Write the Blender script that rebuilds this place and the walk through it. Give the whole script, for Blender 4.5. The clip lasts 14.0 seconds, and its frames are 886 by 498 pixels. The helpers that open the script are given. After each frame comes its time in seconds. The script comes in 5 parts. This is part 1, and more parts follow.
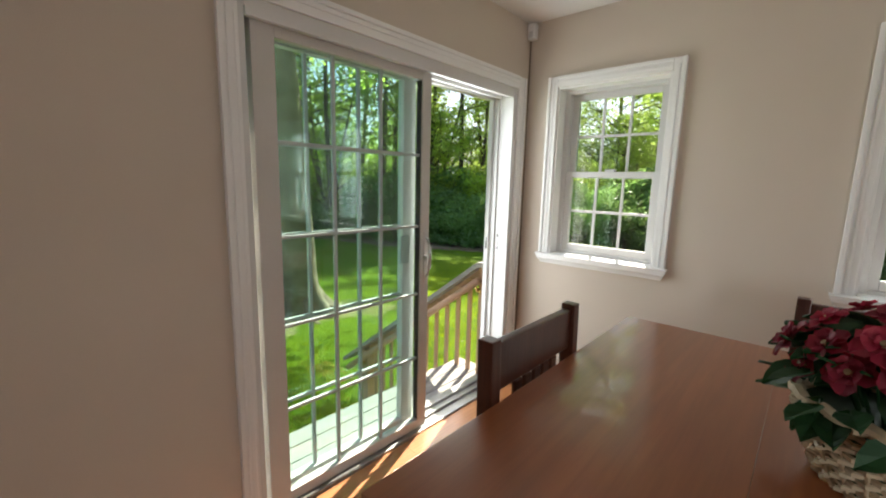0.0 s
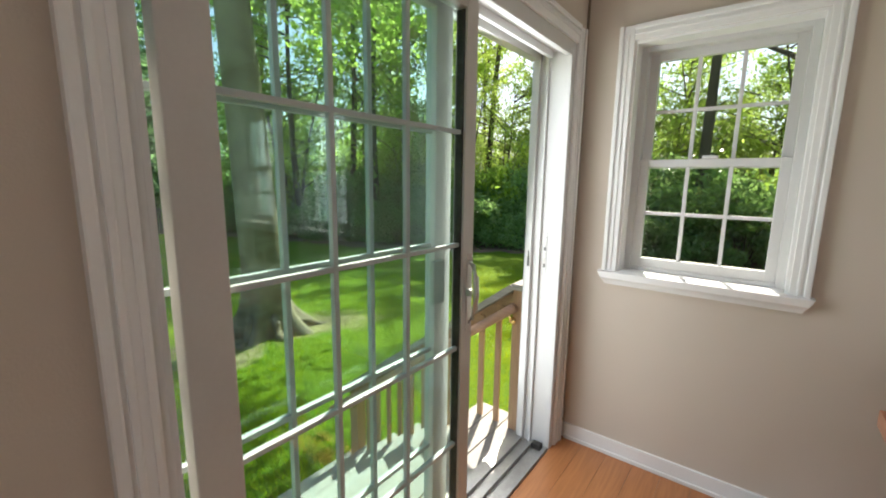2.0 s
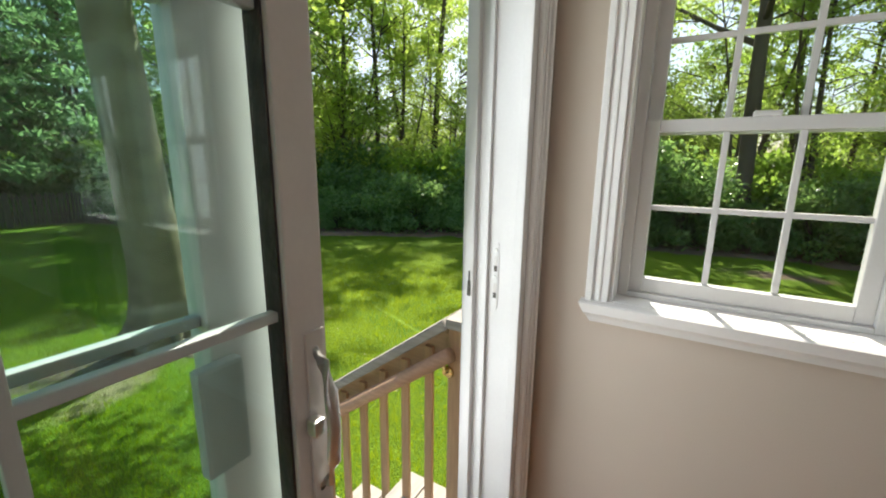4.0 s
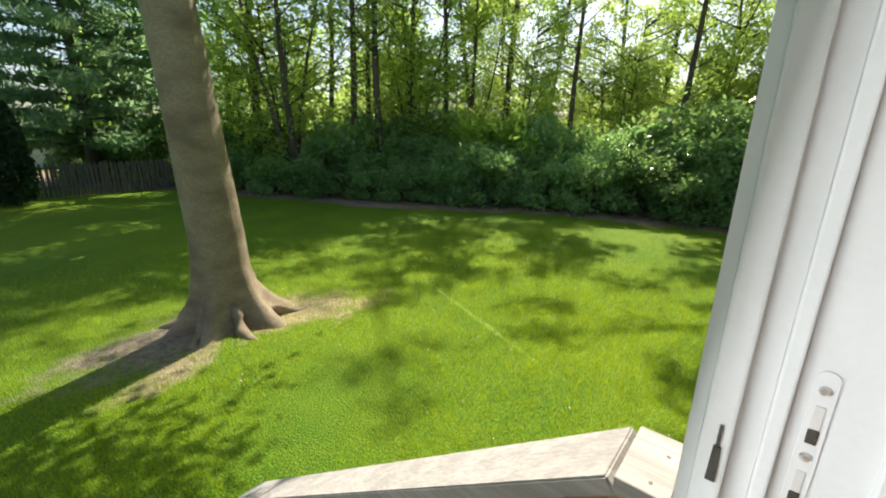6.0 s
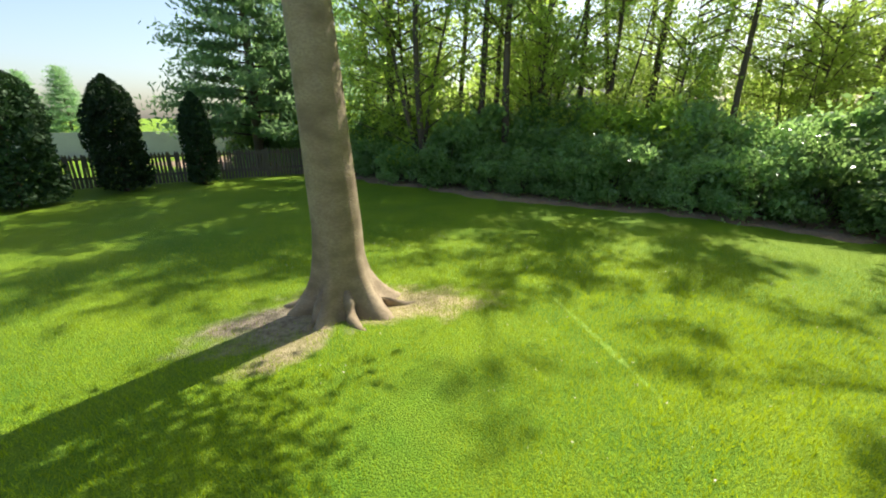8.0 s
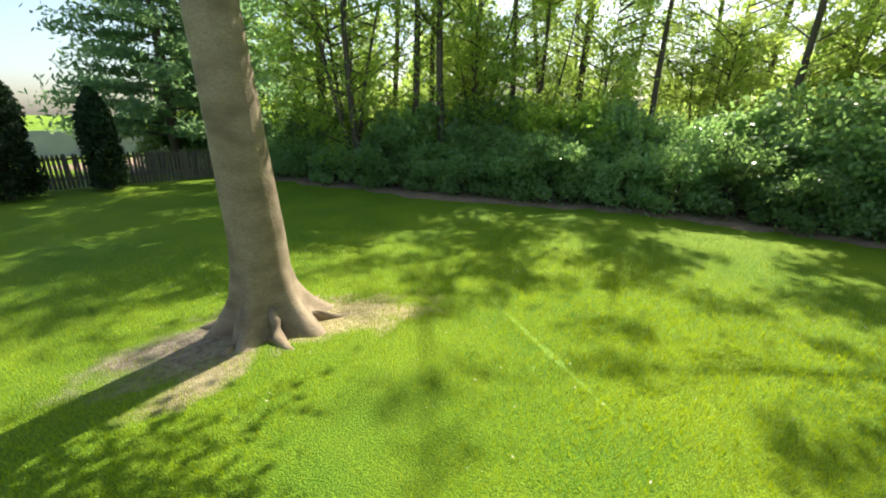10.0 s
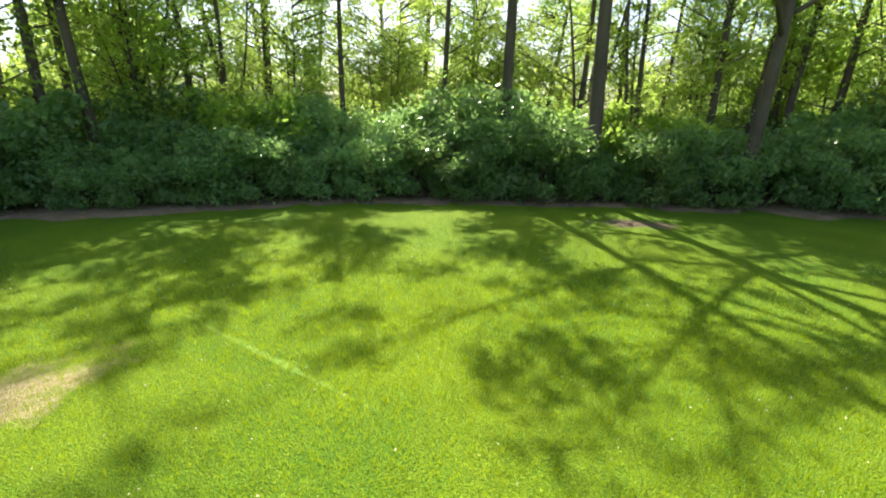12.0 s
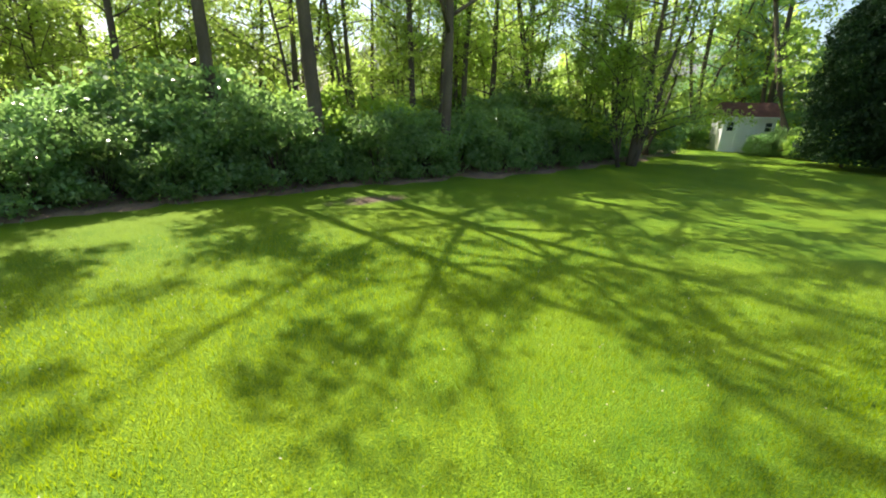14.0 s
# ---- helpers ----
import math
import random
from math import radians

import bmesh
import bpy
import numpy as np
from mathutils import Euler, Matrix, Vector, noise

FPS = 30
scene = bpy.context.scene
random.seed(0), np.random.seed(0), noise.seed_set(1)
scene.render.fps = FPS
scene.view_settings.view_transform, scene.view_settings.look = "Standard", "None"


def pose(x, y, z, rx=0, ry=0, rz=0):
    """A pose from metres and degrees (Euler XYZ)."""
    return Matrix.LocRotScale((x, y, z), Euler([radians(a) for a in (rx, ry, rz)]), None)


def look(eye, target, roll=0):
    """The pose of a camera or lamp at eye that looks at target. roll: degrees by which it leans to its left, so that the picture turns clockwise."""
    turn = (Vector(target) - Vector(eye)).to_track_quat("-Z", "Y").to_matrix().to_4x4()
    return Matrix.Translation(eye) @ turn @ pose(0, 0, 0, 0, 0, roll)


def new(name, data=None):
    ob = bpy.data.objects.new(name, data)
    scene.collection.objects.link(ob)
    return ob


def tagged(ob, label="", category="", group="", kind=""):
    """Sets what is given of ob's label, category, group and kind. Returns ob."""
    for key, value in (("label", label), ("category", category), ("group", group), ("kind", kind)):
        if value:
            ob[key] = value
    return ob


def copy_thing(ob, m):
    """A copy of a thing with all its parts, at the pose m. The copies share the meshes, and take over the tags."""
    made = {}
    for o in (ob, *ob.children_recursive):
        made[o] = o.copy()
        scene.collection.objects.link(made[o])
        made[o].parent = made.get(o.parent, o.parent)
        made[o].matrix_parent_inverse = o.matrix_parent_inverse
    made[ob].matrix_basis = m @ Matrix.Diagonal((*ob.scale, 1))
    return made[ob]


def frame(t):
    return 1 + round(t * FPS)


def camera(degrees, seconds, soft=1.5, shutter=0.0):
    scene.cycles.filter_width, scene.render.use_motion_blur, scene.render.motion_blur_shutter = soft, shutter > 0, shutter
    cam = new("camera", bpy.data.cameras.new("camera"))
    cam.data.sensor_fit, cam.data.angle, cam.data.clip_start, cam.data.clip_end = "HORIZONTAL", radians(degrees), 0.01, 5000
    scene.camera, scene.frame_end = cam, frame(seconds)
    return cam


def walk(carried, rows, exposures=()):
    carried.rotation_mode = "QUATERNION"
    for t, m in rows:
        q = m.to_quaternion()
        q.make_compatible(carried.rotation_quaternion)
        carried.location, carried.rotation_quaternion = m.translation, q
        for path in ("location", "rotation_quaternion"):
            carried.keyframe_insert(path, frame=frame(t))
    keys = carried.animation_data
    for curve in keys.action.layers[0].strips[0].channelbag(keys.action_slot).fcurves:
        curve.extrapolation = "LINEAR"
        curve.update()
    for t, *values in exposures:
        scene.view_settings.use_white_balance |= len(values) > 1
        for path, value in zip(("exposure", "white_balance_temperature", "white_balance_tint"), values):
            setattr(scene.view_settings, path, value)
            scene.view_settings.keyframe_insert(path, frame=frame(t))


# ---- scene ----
cam = camera(94.5, 14.0, 2.0)
PATH = [
    (0, -2.487, -1.508, 1.410, 80.89, -1.40, -47.85),
    (0.5, -2.382, -1.328, 1.410, 80.69, -0.82, -47.52),
    (1, -2.277, -1.133, 1.408, 80.77, -0.86, -48.35),
    (1.5, -2.190, -0.937, 1.403, 80.75, -0.70, -49.80),
    (2, -2.076, -0.747, 1.395, 80.51, -0.75, -52.28),
    (2.5, -1.900, -0.640, 1.390, 80.28, -0.73, -54.67),
    (3, -1.700, -0.560, 1.388, 80.02, -0.70, -57.06),
    (3.2, -1.628, -0.530, 1.387, 79.72, -0.66, -58.01),
    (5.3, -0.810, -0.065, 1.370, 75.08, -0.76, -58.39),
    (5.5, -0.785, 0.000, 1.375, 74.71, -0.84, -56.47),
    (6, -0.710, 0.160, 1.385, 73.81, -0.64, -50.35),
    (6.5, -0.570, 0.215, 1.390, 73.25, -0.44, -42.82),
    (7, -0.475, 0.305, 1.390, 72.72, -0.70, -36.28),
    (9.3, -0.190, 0.600, 1.425, 72.18, -0.07, -32.67),
    (9.5, -0.165, 0.610, 1.430, 72.10, -0.10, -34.75),
    (10, -0.090, 0.600, 1.435, 72.01, -0.34, -41.54),
    (10.5, -0.020, 0.580, 1.440, 71.98, -0.41, -50.24),
    (11, 0.040, 0.560, 1.440, 71.91, -0.42, -60.06),
    (11.5, 0.090, 0.540, 1.435, 71.84, -0.50, -70.09),
    (12, 0.130, 0.525, 1.425, 71.64, -0.61, -79.92),
    (12.5, 0.165, 0.510, 1.390, 71.33, -0.44, -89.29),
    (13, 0.195, 0.500, 1.390, 70.83, -0.56, -98.44),
    (13.5, 0.220, 0.495, 1.390, 70.30, -0.40, -107.22),
    (14, 0.240, 0.490, 1.390, 70.02, -0.95, -115.90),
]
walk(cam, [(t, pose(x, y, z, rx, ry, rz)) for t, x, y, z, rx, ry, rz in PATH],
     [(0.0, 1.5), (3.0, 1.2), (5.5, 0.95), (7.0, 1.15), (14.0, 1.4)])

# ---- world and light ----
SUN_AZ, SUN_EL = 20.0, 50.0          # degrees from +x towards +y, and above the horizon
world = bpy.data.worlds.new("sky")
scene.world = world
world.use_nodes = True
wn = world.node_tree
sky = wn.nodes.new("ShaderNodeTexSky")
sky.sky_type = "NISHITA"
sky.sun_disc = False
sky.sun_elevation = radians(SUN_EL)
sky.sun_rotation = radians(90 - SUN_AZ)
sky.dust_density = 2.0
wn.nodes["Background"].inputs["Strength"].default_value = 0.095
wn.links.new(sky.outputs["Color"], wn.nodes["Background"].inputs["Color"])

sun_data = bpy.data.lights.new("sun", "SUN")
sun_data.energy, sun_data.angle, sun_data.color = 5.0, radians(0.6), (1.0, 0.93, 0.80)
sun = new("sun", sun_data)
sun_dir = Vector((math.cos(radians(SUN_EL)) * math.cos(radians(SUN_AZ)), math.cos(radians(SUN_EL)) * math.sin(radians(SUN_AZ)), math.sin(radians(SUN_EL))))
sun.matrix_world = look(sun_dir * 30, (0, 0, 0))


def window_light(name, place, target, w, h, watts):
    """An area lamp in an opening, standing in for the sky's light."""
    d = bpy.data.lights.new(name, "AREA")
    d.shape, d.size, d.size_y, d.energy, d.color = "RECTANGLE", w, h, watts, (0.93, 0.97, 1.0)
    o = new(name, d)
    o.matrix_world = look(place, target)
    return o


window_light("window_light_east", (0.24, -2.0, 1.5), (-3, -2.0, 1.2), 0.7, 1.0, 2.4)
window_light("window_light_east", (0.24, -3.0, 1.5), (-3, -3.0, 1.2), 0.7, 1.0, 2.4)
# added fill from an invented west opening, to brighten the east wall
window_light("fill_light_west", (-4.82, -3.85, 1.5), (0, -4.6, 1.2), 0.85, 1.2, 20)
window_light("window_light_door", (-0.55, 0.24, 1.1), (-0.9, -3, 0.8), 0.6, 1.7, 6)


# ---- materials ----
def shader(name):
    m = bpy.data.materials.new(name)
    m.use_nodes = True
    nt = m.node_tree
    return m, nt, nt.nodes["Principled BSDF"]


def node(nt, kind, **sets):
    n = nt.nodes.new(kind)
    for k, v in sets.items():
        n.inputs[k.replace("_", " ")].default_value = v
    return n


def rgba(c):
    return (c[0], c[1], c[2], 1.0)


def ramp_mix(nt, fac, a, b):
    mix = nt.nodes.new("ShaderNodeMix")
    mix.data_type = "RGBA"
    if isinstance(a, tuple):
        mix.inputs["A"].default_value = rgba(a)
    else:
        nt.links.new(a, mix.inputs["A"])
    if isinstance(b, tuple):
        mix.inputs["B"].default_value = rgba(b)
    else:
        nt.links.new(b, mix.inputs["B"])
    nt.links.new(fac, mix.inputs["Factor"])
    return mix.outputs["Result"]


def noise_fac(nt, scale, detail=4.0, stretch=(1, 1, 1), low=0.35, high=0.65, world_space=True):
    co = nt.nodes.new("ShaderNodeTexCoord") if not world_space else nt.nodes.new("ShaderNodeNewGeometry")
    mp = nt.nodes.new("ShaderNodeMapping")
    mp.inputs["Scale"].default_value = stretch
    nt.links.new(co.outputs["Position" if world_space else "Object"], mp.inputs["Vector"])
    no = node(nt, "ShaderNodeTexNoise", Scale=scale, Detail=detail)
    nt.links.new(mp.outputs["Vector"], no.inputs["Vector"])
    mr = nt.nodes.new("ShaderNodeMapRange")
    mr.inputs["From Min"].default_value, mr.inputs["From Max"].default_value = low, high
    nt.links.new(no.outputs["Fac"], mr.inputs["Value"])
    return mr.outputs["Result"]


def bump(nt, bsdf, fac, strength, distance=0.01):
    b = node(nt, "ShaderNodeBump", Strength=strength, Distance=distance)
    nt.links.new(fac, b.inputs["Height"])
    nt.links.new(b.outputs["Normal"], bsdf.inputs["Normal"])


def surface(name, a, b, rough=0.6, scale=3.0, fine=60.0, stretch=(1, 1, 1), bumps=0.15, metal=0.0, fine_mix=0.35, space=True, coat=0.0, spec=0.5):
    """Two tones at a large scale, finer grain and relief over them."""
    m, nt, p = shader(name)
    big = noise_fac(nt, scale, 3, stretch, world_space=space)
    small = noise_fac(nt, fine, 5, stretch, world_space=space)
    col = ramp_mix(nt, big, a, b)
    dark = tuple(c * 0.72 for c in a)
    mul = nt.nodes.new("ShaderNodeMath")
    mul.operation = "MULTIPLY"
    mul.inputs[1].default_value = fine_mix
    nt.links.new(small, mul.inputs[0])
    nt.links.new(ramp_mix(nt, mul.outputs[0], col, dark), p.inputs["Base Color"])
    p.inputs["Roughness"].default_value = rough
    p.inputs["Metallic"].default_value = metal
    p.inputs["Coat Weight"].default_value = coat
    p.inputs["Specular IOR Level"].default_value = spec
    if bumps:
        bump(nt, p, small, bumps, 0.004)
    return m


def foliage(name, a, b, glow, through_light=0.45, rough=0.45, per_island=True, patch=1.2, patch_mix=0.45, own_tone=True):
    """A leaf that lets light through; tone varies from leaf to leaf and from patch to patch."""
    m, nt, p = shader(name)
    rnd = nt.nodes.new("ShaderNodeNewGeometry").outputs["Random Per Island"] if per_island else nt.nodes.new("ShaderNodeObjectInfo").outputs["Random"]
    col = ramp_mix(nt, rnd, a, b)
    pat = noise_fac(nt, patch, 3)
    m1 = nt.nodes.new("ShaderNodeMath")
    m1.operation = "MULTIPLY"
    m1.inputs[1].default_value = patch_mix
    nt.links.new(pat, m1.inputs[0])
    col = ramp_mix(nt, m1.outputs[0], col, tuple(c * 0.6 for c in a))
    vary = nt.nodes.new("ShaderNodeMapRange")
    vary.inputs["To Min"].default_value, vary.inputs["To Max"].default_value = 0.62, 1.5
    nt.links.new(nt.nodes.new("ShaderNodeObjectInfo").outputs["Random"], vary.inputs["Value"])
    hsv = nt.nodes.new("ShaderNodeHueSaturation")
    nt.links.new(vary.outputs["Result"], hsv.inputs["Value"])
    nt.links.new(col, hsv.inputs["Color"])
    if own_tone:
        col = hsv.outputs["Color"]
    nt.links.new(col, p.inputs["Base Color"])
    p.inputs["Roughness"].default_value = rough
    p.inputs["Specular IOR Level"].default_value = 0.35
    tr = nt.nodes.new("ShaderNodeBsdfTranslucent")
    tint = nt.nodes.new("ShaderNodeMix")
    tint.data_type = "RGBA"
    tint.inputs["Factor"].default_value = 0.7
    tint.inputs["B"].default_value = rgba(glow)
    nt.links.new(col, tint.inputs["A"])
    nt.links.new(tint.outputs["Result"], tr.inputs["Color"])
    mix = nt.nodes.new("ShaderNodeMixShader")
    mix.inputs[0].default_value = through_light
    nt.links.new(p.outputs[0], mix.inputs[1])
    nt.links.new(tr.outputs[0], mix.inputs[2])
    nt.links.new(mix.outputs[0], nt.nodes["Material Output"].inputs["Surface"])
    return m


def glass(name, tint, gloss=1.0):
    m, nt, p = shader(name)
    tr = nt.nodes.new("ShaderNodeBsdfTransparent")
    tr.inputs["Color"].default_value = rgba(tint)
    gl = nt.nodes.new("ShaderNodeBsdfGlossy")
    gl.inputs["Roughness"].default_value = 0.01
    lw = node(nt, "ShaderNodeLayerWeight", Blend=0.5)
    pw = nt.nodes.new("ShaderNodeMath")
    pw.operation = "POWER"
    pw.inputs[1].default_value = 4.0
    nt.links.new(lw.outputs["Facing"], pw.inputs[0])
    mu = nt.nodes.new("ShaderNodeMath")
    mu.operation = "MULTIPLY_ADD"
    mu.inputs[1].default_value, mu.inputs[2].default_value = 0.55 * gloss, 0.045 * gloss
    nt.links.new(pw.outputs[0], mu.inputs[0])
    mix = nt.nodes.new("ShaderNodeMixShader")
    nt.links.new(mu.outputs[0], mix.inputs[0])
    nt.links.new(tr.outputs[0], mix.inputs[1])
    nt.links.new(gl.outputs[0], mix.inputs[2])
    nt.links.new(mix.outputs[0], nt.nodes["Material Output"].inputs["Surface"])
    return m


def wood(name, a, b, rough, along=0, scale=6.0, coat=0.0, bumps=0.12, space=True):
    """Grain drawn out along one axis (0 x, 1 y, 2 z)."""
    st = [14.0, 14.0, 14.0]
    st[along] = 0.9
    return surface(name, a, b, rough, scale * 0.35, scale * 1.6, tuple(st), bumps, 0.0, 0.5, space, coat)


PAINT = surface("wall_paint", (0.57, 0.49, 0.412), (0.60, 0.52, 0.442), 0.75, 1.2, 220, bumps=0.08, fine_mix=0.06)
CEILING = surface("ceiling_paint", (0.78, 0.77, 0.74), (0.8, 0.79, 0.76), 0.85, 1.0, 150, bumps=0.1, fine_mix=0.05)
TRIM = surface("white_trim_paint", (0.80, 0.79, 0.78), (0.84, 0.83, 0.82), 0.38, 2.5, 90, bumps=0.03, fine_mix=0.06)
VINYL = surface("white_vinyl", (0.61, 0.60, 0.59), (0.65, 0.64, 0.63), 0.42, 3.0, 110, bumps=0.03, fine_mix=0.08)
TRACK = surface("grey_metal_track", (0.30, 0.29, 0.28), (0.4, 0.39, 0.37), 0.4, 8, 90, metal=0.6, fine_mix=0.3)
DARKMETAL = surface("dark_metal", (0.05, 0.045, 0.04), (0.09, 0.08, 0.07), 0.45, 20, 120, metal=0.7)
STEEL = surface("brushed_steel", (0.55, 0.54, 0.52), (0.62, 0.61, 0.6), 0.3, 10, 200, metal=0.9, fine_mix=0.15)
BRASS = surface("polished_brass", (0.72, 0.5, 0.2), (0.8, 0.58, 0.25), 0.22, 10, 80, metal=1.0, fine_mix=0.15)
GLASS = glass("window_glass", (0.95, 0.98, 0.965), 0.9)
DOORGLASS = glass("door_glass", (0.88, 0.968, 0.945), 1.0)
# Backlit shade and the glass's tint are put into the bars' colour
GRILLE = surface("backlit_grey_green_grille", (0.40, 0.44, 0.43), (0.44, 0.48, 0.47), 0.45, 3.0, 110, bumps=0.02, fine_mix=0.08)
# White vinyl again, darkened to put the sliding panel's shade into its colour
SHADEVINYL = surface("shaded_white_vinyl", (0.53, 0.50, 0.47), (0.58, 0.55, 0.52), 0.45, 3.0, 110, bumps=0.03, fine_mix=0.08)
FLOOR = wood("orange_oak_floor", (0.42, 0.165, 0.06), (0.50, 0.21, 0.08), 0.33, 0, 4.0, 0.15, 0.05)
TABLE = wood("reddish_brown_varnish", (0.27, 0.082, 0.03), (0.34, 0.105, 0.038), 0.28, 0, 3.0, 0.35, 0.02)
CHAIR = wood("dark_mahogany_stain", (0.055, 0.016, 0.010), (0.085, 0.026, 0.014), 0.35, 2, 5.0, 0.15, 0.04)
CEDAR = wood("weathered_cedar_x", (0.52, 0.32, 0.185), (0.62, 0.41, 0.25), 0.7, 2, 4.0, 0, 0.3)
CEDAR_Y = wood("weathered_cedar_y", (0.48, 0.31, 0.19), (0.58, 0.40, 0.26), 0.7, 1, 4.0, 0, 0.3)
GREYWOOD = wood("sun_bleached_deck_wood", (0.34, 0.32, 0.295), (0.42, 0.395, 0.365), 0.8, 0, 4.0, 0, 0.3)
GREYCAP = wood("sun_bleached_rail_cap", (0.33, 0.305, 0.28), (0.44, 0.41, 0.38), 0.8, 1, 4.0, 0, 0.3)
HANDRAIL = wood("pinkish_handrail_wood", (0.56, 0.34, 0.22), (0.62, 0.39, 0.26), 0.55, 1, 4.0, 0, 0.1)
SIDING = surface("house_siding", (0.62, 0.6, 0.56), (0.66, 0.64, 0.6), 0.7, 2, 50)
FENCEWOOD = wood("dark_weathered_fence_wood", (0.10, 0.085, 0.07), (0.16, 0.135, 0.11), 0.85, 2, 3.0, 0, 0.3)
SOIL = surface("bare_soil_and_leaf_litter", (0.20, 0.135, 0.085), (0.30, 0.21, 0.135), 0.95, 3, 26, bumps=0.9, fine_mix=0.8)
WICKER = surface("pale_wicker", (0.62, 0.5, 0.32), (0.7, 0.58, 0.4), 0.6, 12, 90)
PETAL = foliage("crimson_petals", (0.30, 0.015, 0.045), (0.52, 0.06, 0.10), (0.5, 0.05, 0.08), 0.2, 0.5)
CREAM = foliage("cream_petal_centres", (0.6, 0.5, 0.3), (0.5, 0.35, 0.2), (0.5, 0.4, 0.2), 0.2, 0.5)
DARKLEAF = foliage("dark_silk_leaves", (0.015, 0.06, 0.02), (0.03, 0.11, 0.03), (0.03, 0.12, 0.02), 0.15, 0.5)
LEAF = foliage("young_tree_leaves", (0.18, 0.30, 0.045), (0.31, 0.42, 0.09), (0.60, 0.76, 0.15), 0.68)
LEAF_DARK = foliage("mature_tree_leaves", (0.14, 0.26, 0.04), (0.22, 0.34, 0.06), (0.50, 0.70, 0.11), 0.66)
BUSHLEAF = foliage("honeysuckle_leaves", (0.12, 0.25, 0.085), (0.29, 0.42, 0.20), (0.38, 0.58, 0.15), 0.55, 0.27)
NEEDLE = foliage("blue_green_needles", (0.12, 0.24, 0.11), (0.20, 0.34, 0.17), (0.38, 0.58, 0.24), 0.58, 0.6)
CEDARLEAF = foliage("dark_arborvitae_sprays", (0.014, 0.042, 0.014), (0.04, 0.085, 0.026), (0.04, 0.09, 0.02), 0.2, 0.7)
GRASS = foliage("lawn_blades", (0.13, 0.265, 0.010), (0.29, 0.43, 0.012), (0.56, 0.66, 0.004), 0.5, 0.42, True, 2.2, 0.5, False)


def bark_material(name, a, b, ring=1.0):
    m = surface(name, a, b, 0.9, 2.2, 26, (1, 1, ring), 0.6, 0, 0.4)
    return m


BARK = bark_material("grey_brown_smooth_bark", (0.195, 0.145, 0.09), (0.34, 0.27, 0.18), 1.9)
WOODBARK = bark_material("dark_woodland_bark", (0.085, 0.066, 0.048), (0.14, 0.11, 0.08), 0.35)


GROUND_Z = -1.2


def lawn_material():
    m, nt, p = shader("mown_lawn")
    big = noise_fac(nt, 0.5, 4, low=0.3, high=0.7)
    mid = noise_fac(nt, 4.0, 5)
    fine = noise_fac(nt, 55.0, 6)
    c = ramp_mix(nt, big, (0.125, 0.25, 0.010), (0.28, 0.40, 0.012))
    k = nt.nodes.new("ShaderNodeMath")
    k.operation = "MULTIPLY"
    k.inputs[1].default_value = 0.35
    nt.links.new(mid, k.inputs[0])
    c = ramp_mix(nt, k.outputs[0], c, (0.25, 0.34, 0.02))
    k2 = nt.nodes.new("ShaderNodeMath")
    k2.operation = "MULTIPLY"
    k2.inputs[1].default_value = 0.75
    nt.links.new(fine, k2.inputs[0])
    c = ramp_mix(nt, k2.outputs[0], c, (0.05, 0.13, 0.008))
    geo = nt.nodes.new("ShaderNodeNewGeometry")
    rag = noise_fac(nt, 2.6, 6, low=0.2, high=0.8)
    for (px, py, rx, ry, turn), tone_a, tone_b in (
            ((0.85, 5.75, 1.45, 0.8, 0.12), (0.22, 0.175, 0.12), (0.40, 0.34, 0.25)),
            ((2.25, 5.3, 1.35, 0.62, -0.35), (0.34, 0.30, 0.12), (0.50, 0.41, 0.23)),
            ((0.45, 4.95, 0.7, 0.28, 0.35), (0.28, 0.25, 0.11), (0.42, 0.35, 0.20)),
            ((3.76, 3.21, 1.59, 0.05, -1.967), (0.17, 0.32, 0.03), (0.28, 0.41, 0.07)),
            ((10.9, -2.6, 0.45, 1.2, 0.0), (0.17, 0.12, 0.08), (0.27, 0.2, 0.14))):
        mp = nt.nodes.new("ShaderNodeMapping")          # bare, worn ground
        mp.vector_type = "TEXTURE"
        mp.inputs["Location"].default_value = (px, py, GROUND_Z)
        mp.inputs["Rotation"].default_value = (0, 0, turn)
        mp.inputs["Scale"].default_value = (rx, ry, 1)
        nt.links.new(geo.outputs["Position"], mp.inputs["Vector"])
        ln = nt.nodes.new("ShaderNodeVectorMath")
        ln.operation = "LENGTH"
        nt.links.new(mp.outputs["Vector"], ln.inputs[0])
        ad = nt.nodes.new("ShaderNodeMath")
        ad.operation = "ADD"
        nt.links.new(ln.outputs["Value"], ad.inputs[0])
        nt.links.new(rag, ad.inputs[1])
        mr = nt.nodes.new("ShaderNodeMapRange")
        mr.inputs["From Min"].default_value, mr.inputs["From Max"].default_value = 1.55, 1.0
        nt.links.new(ad.outputs[0], mr.inputs["Value"])
        soil = ramp_mix(nt, noise_fac(nt, 14.0, 6), tone_a, tone_b)
        c = ramp_mix(nt, mr.outputs["Result"], c, soil)
    nt.links.new(c, p.inputs["Base Color"])
    p.inputs["Roughness"].default_value = 0.85
    p.inputs["Specular IOR Level"].default_value = 0.2
    bump(nt, p, fine, 0.9, 0.03)
    return m


LAWN = lawn_material()
# Brown for the shadow line drawn down the room's corner
CORNERSHADE = surface("corner_shade_brown", (0.2, 0.145, 0.1), (0.24, 0.175, 0.12), 0.7, 3, 40)


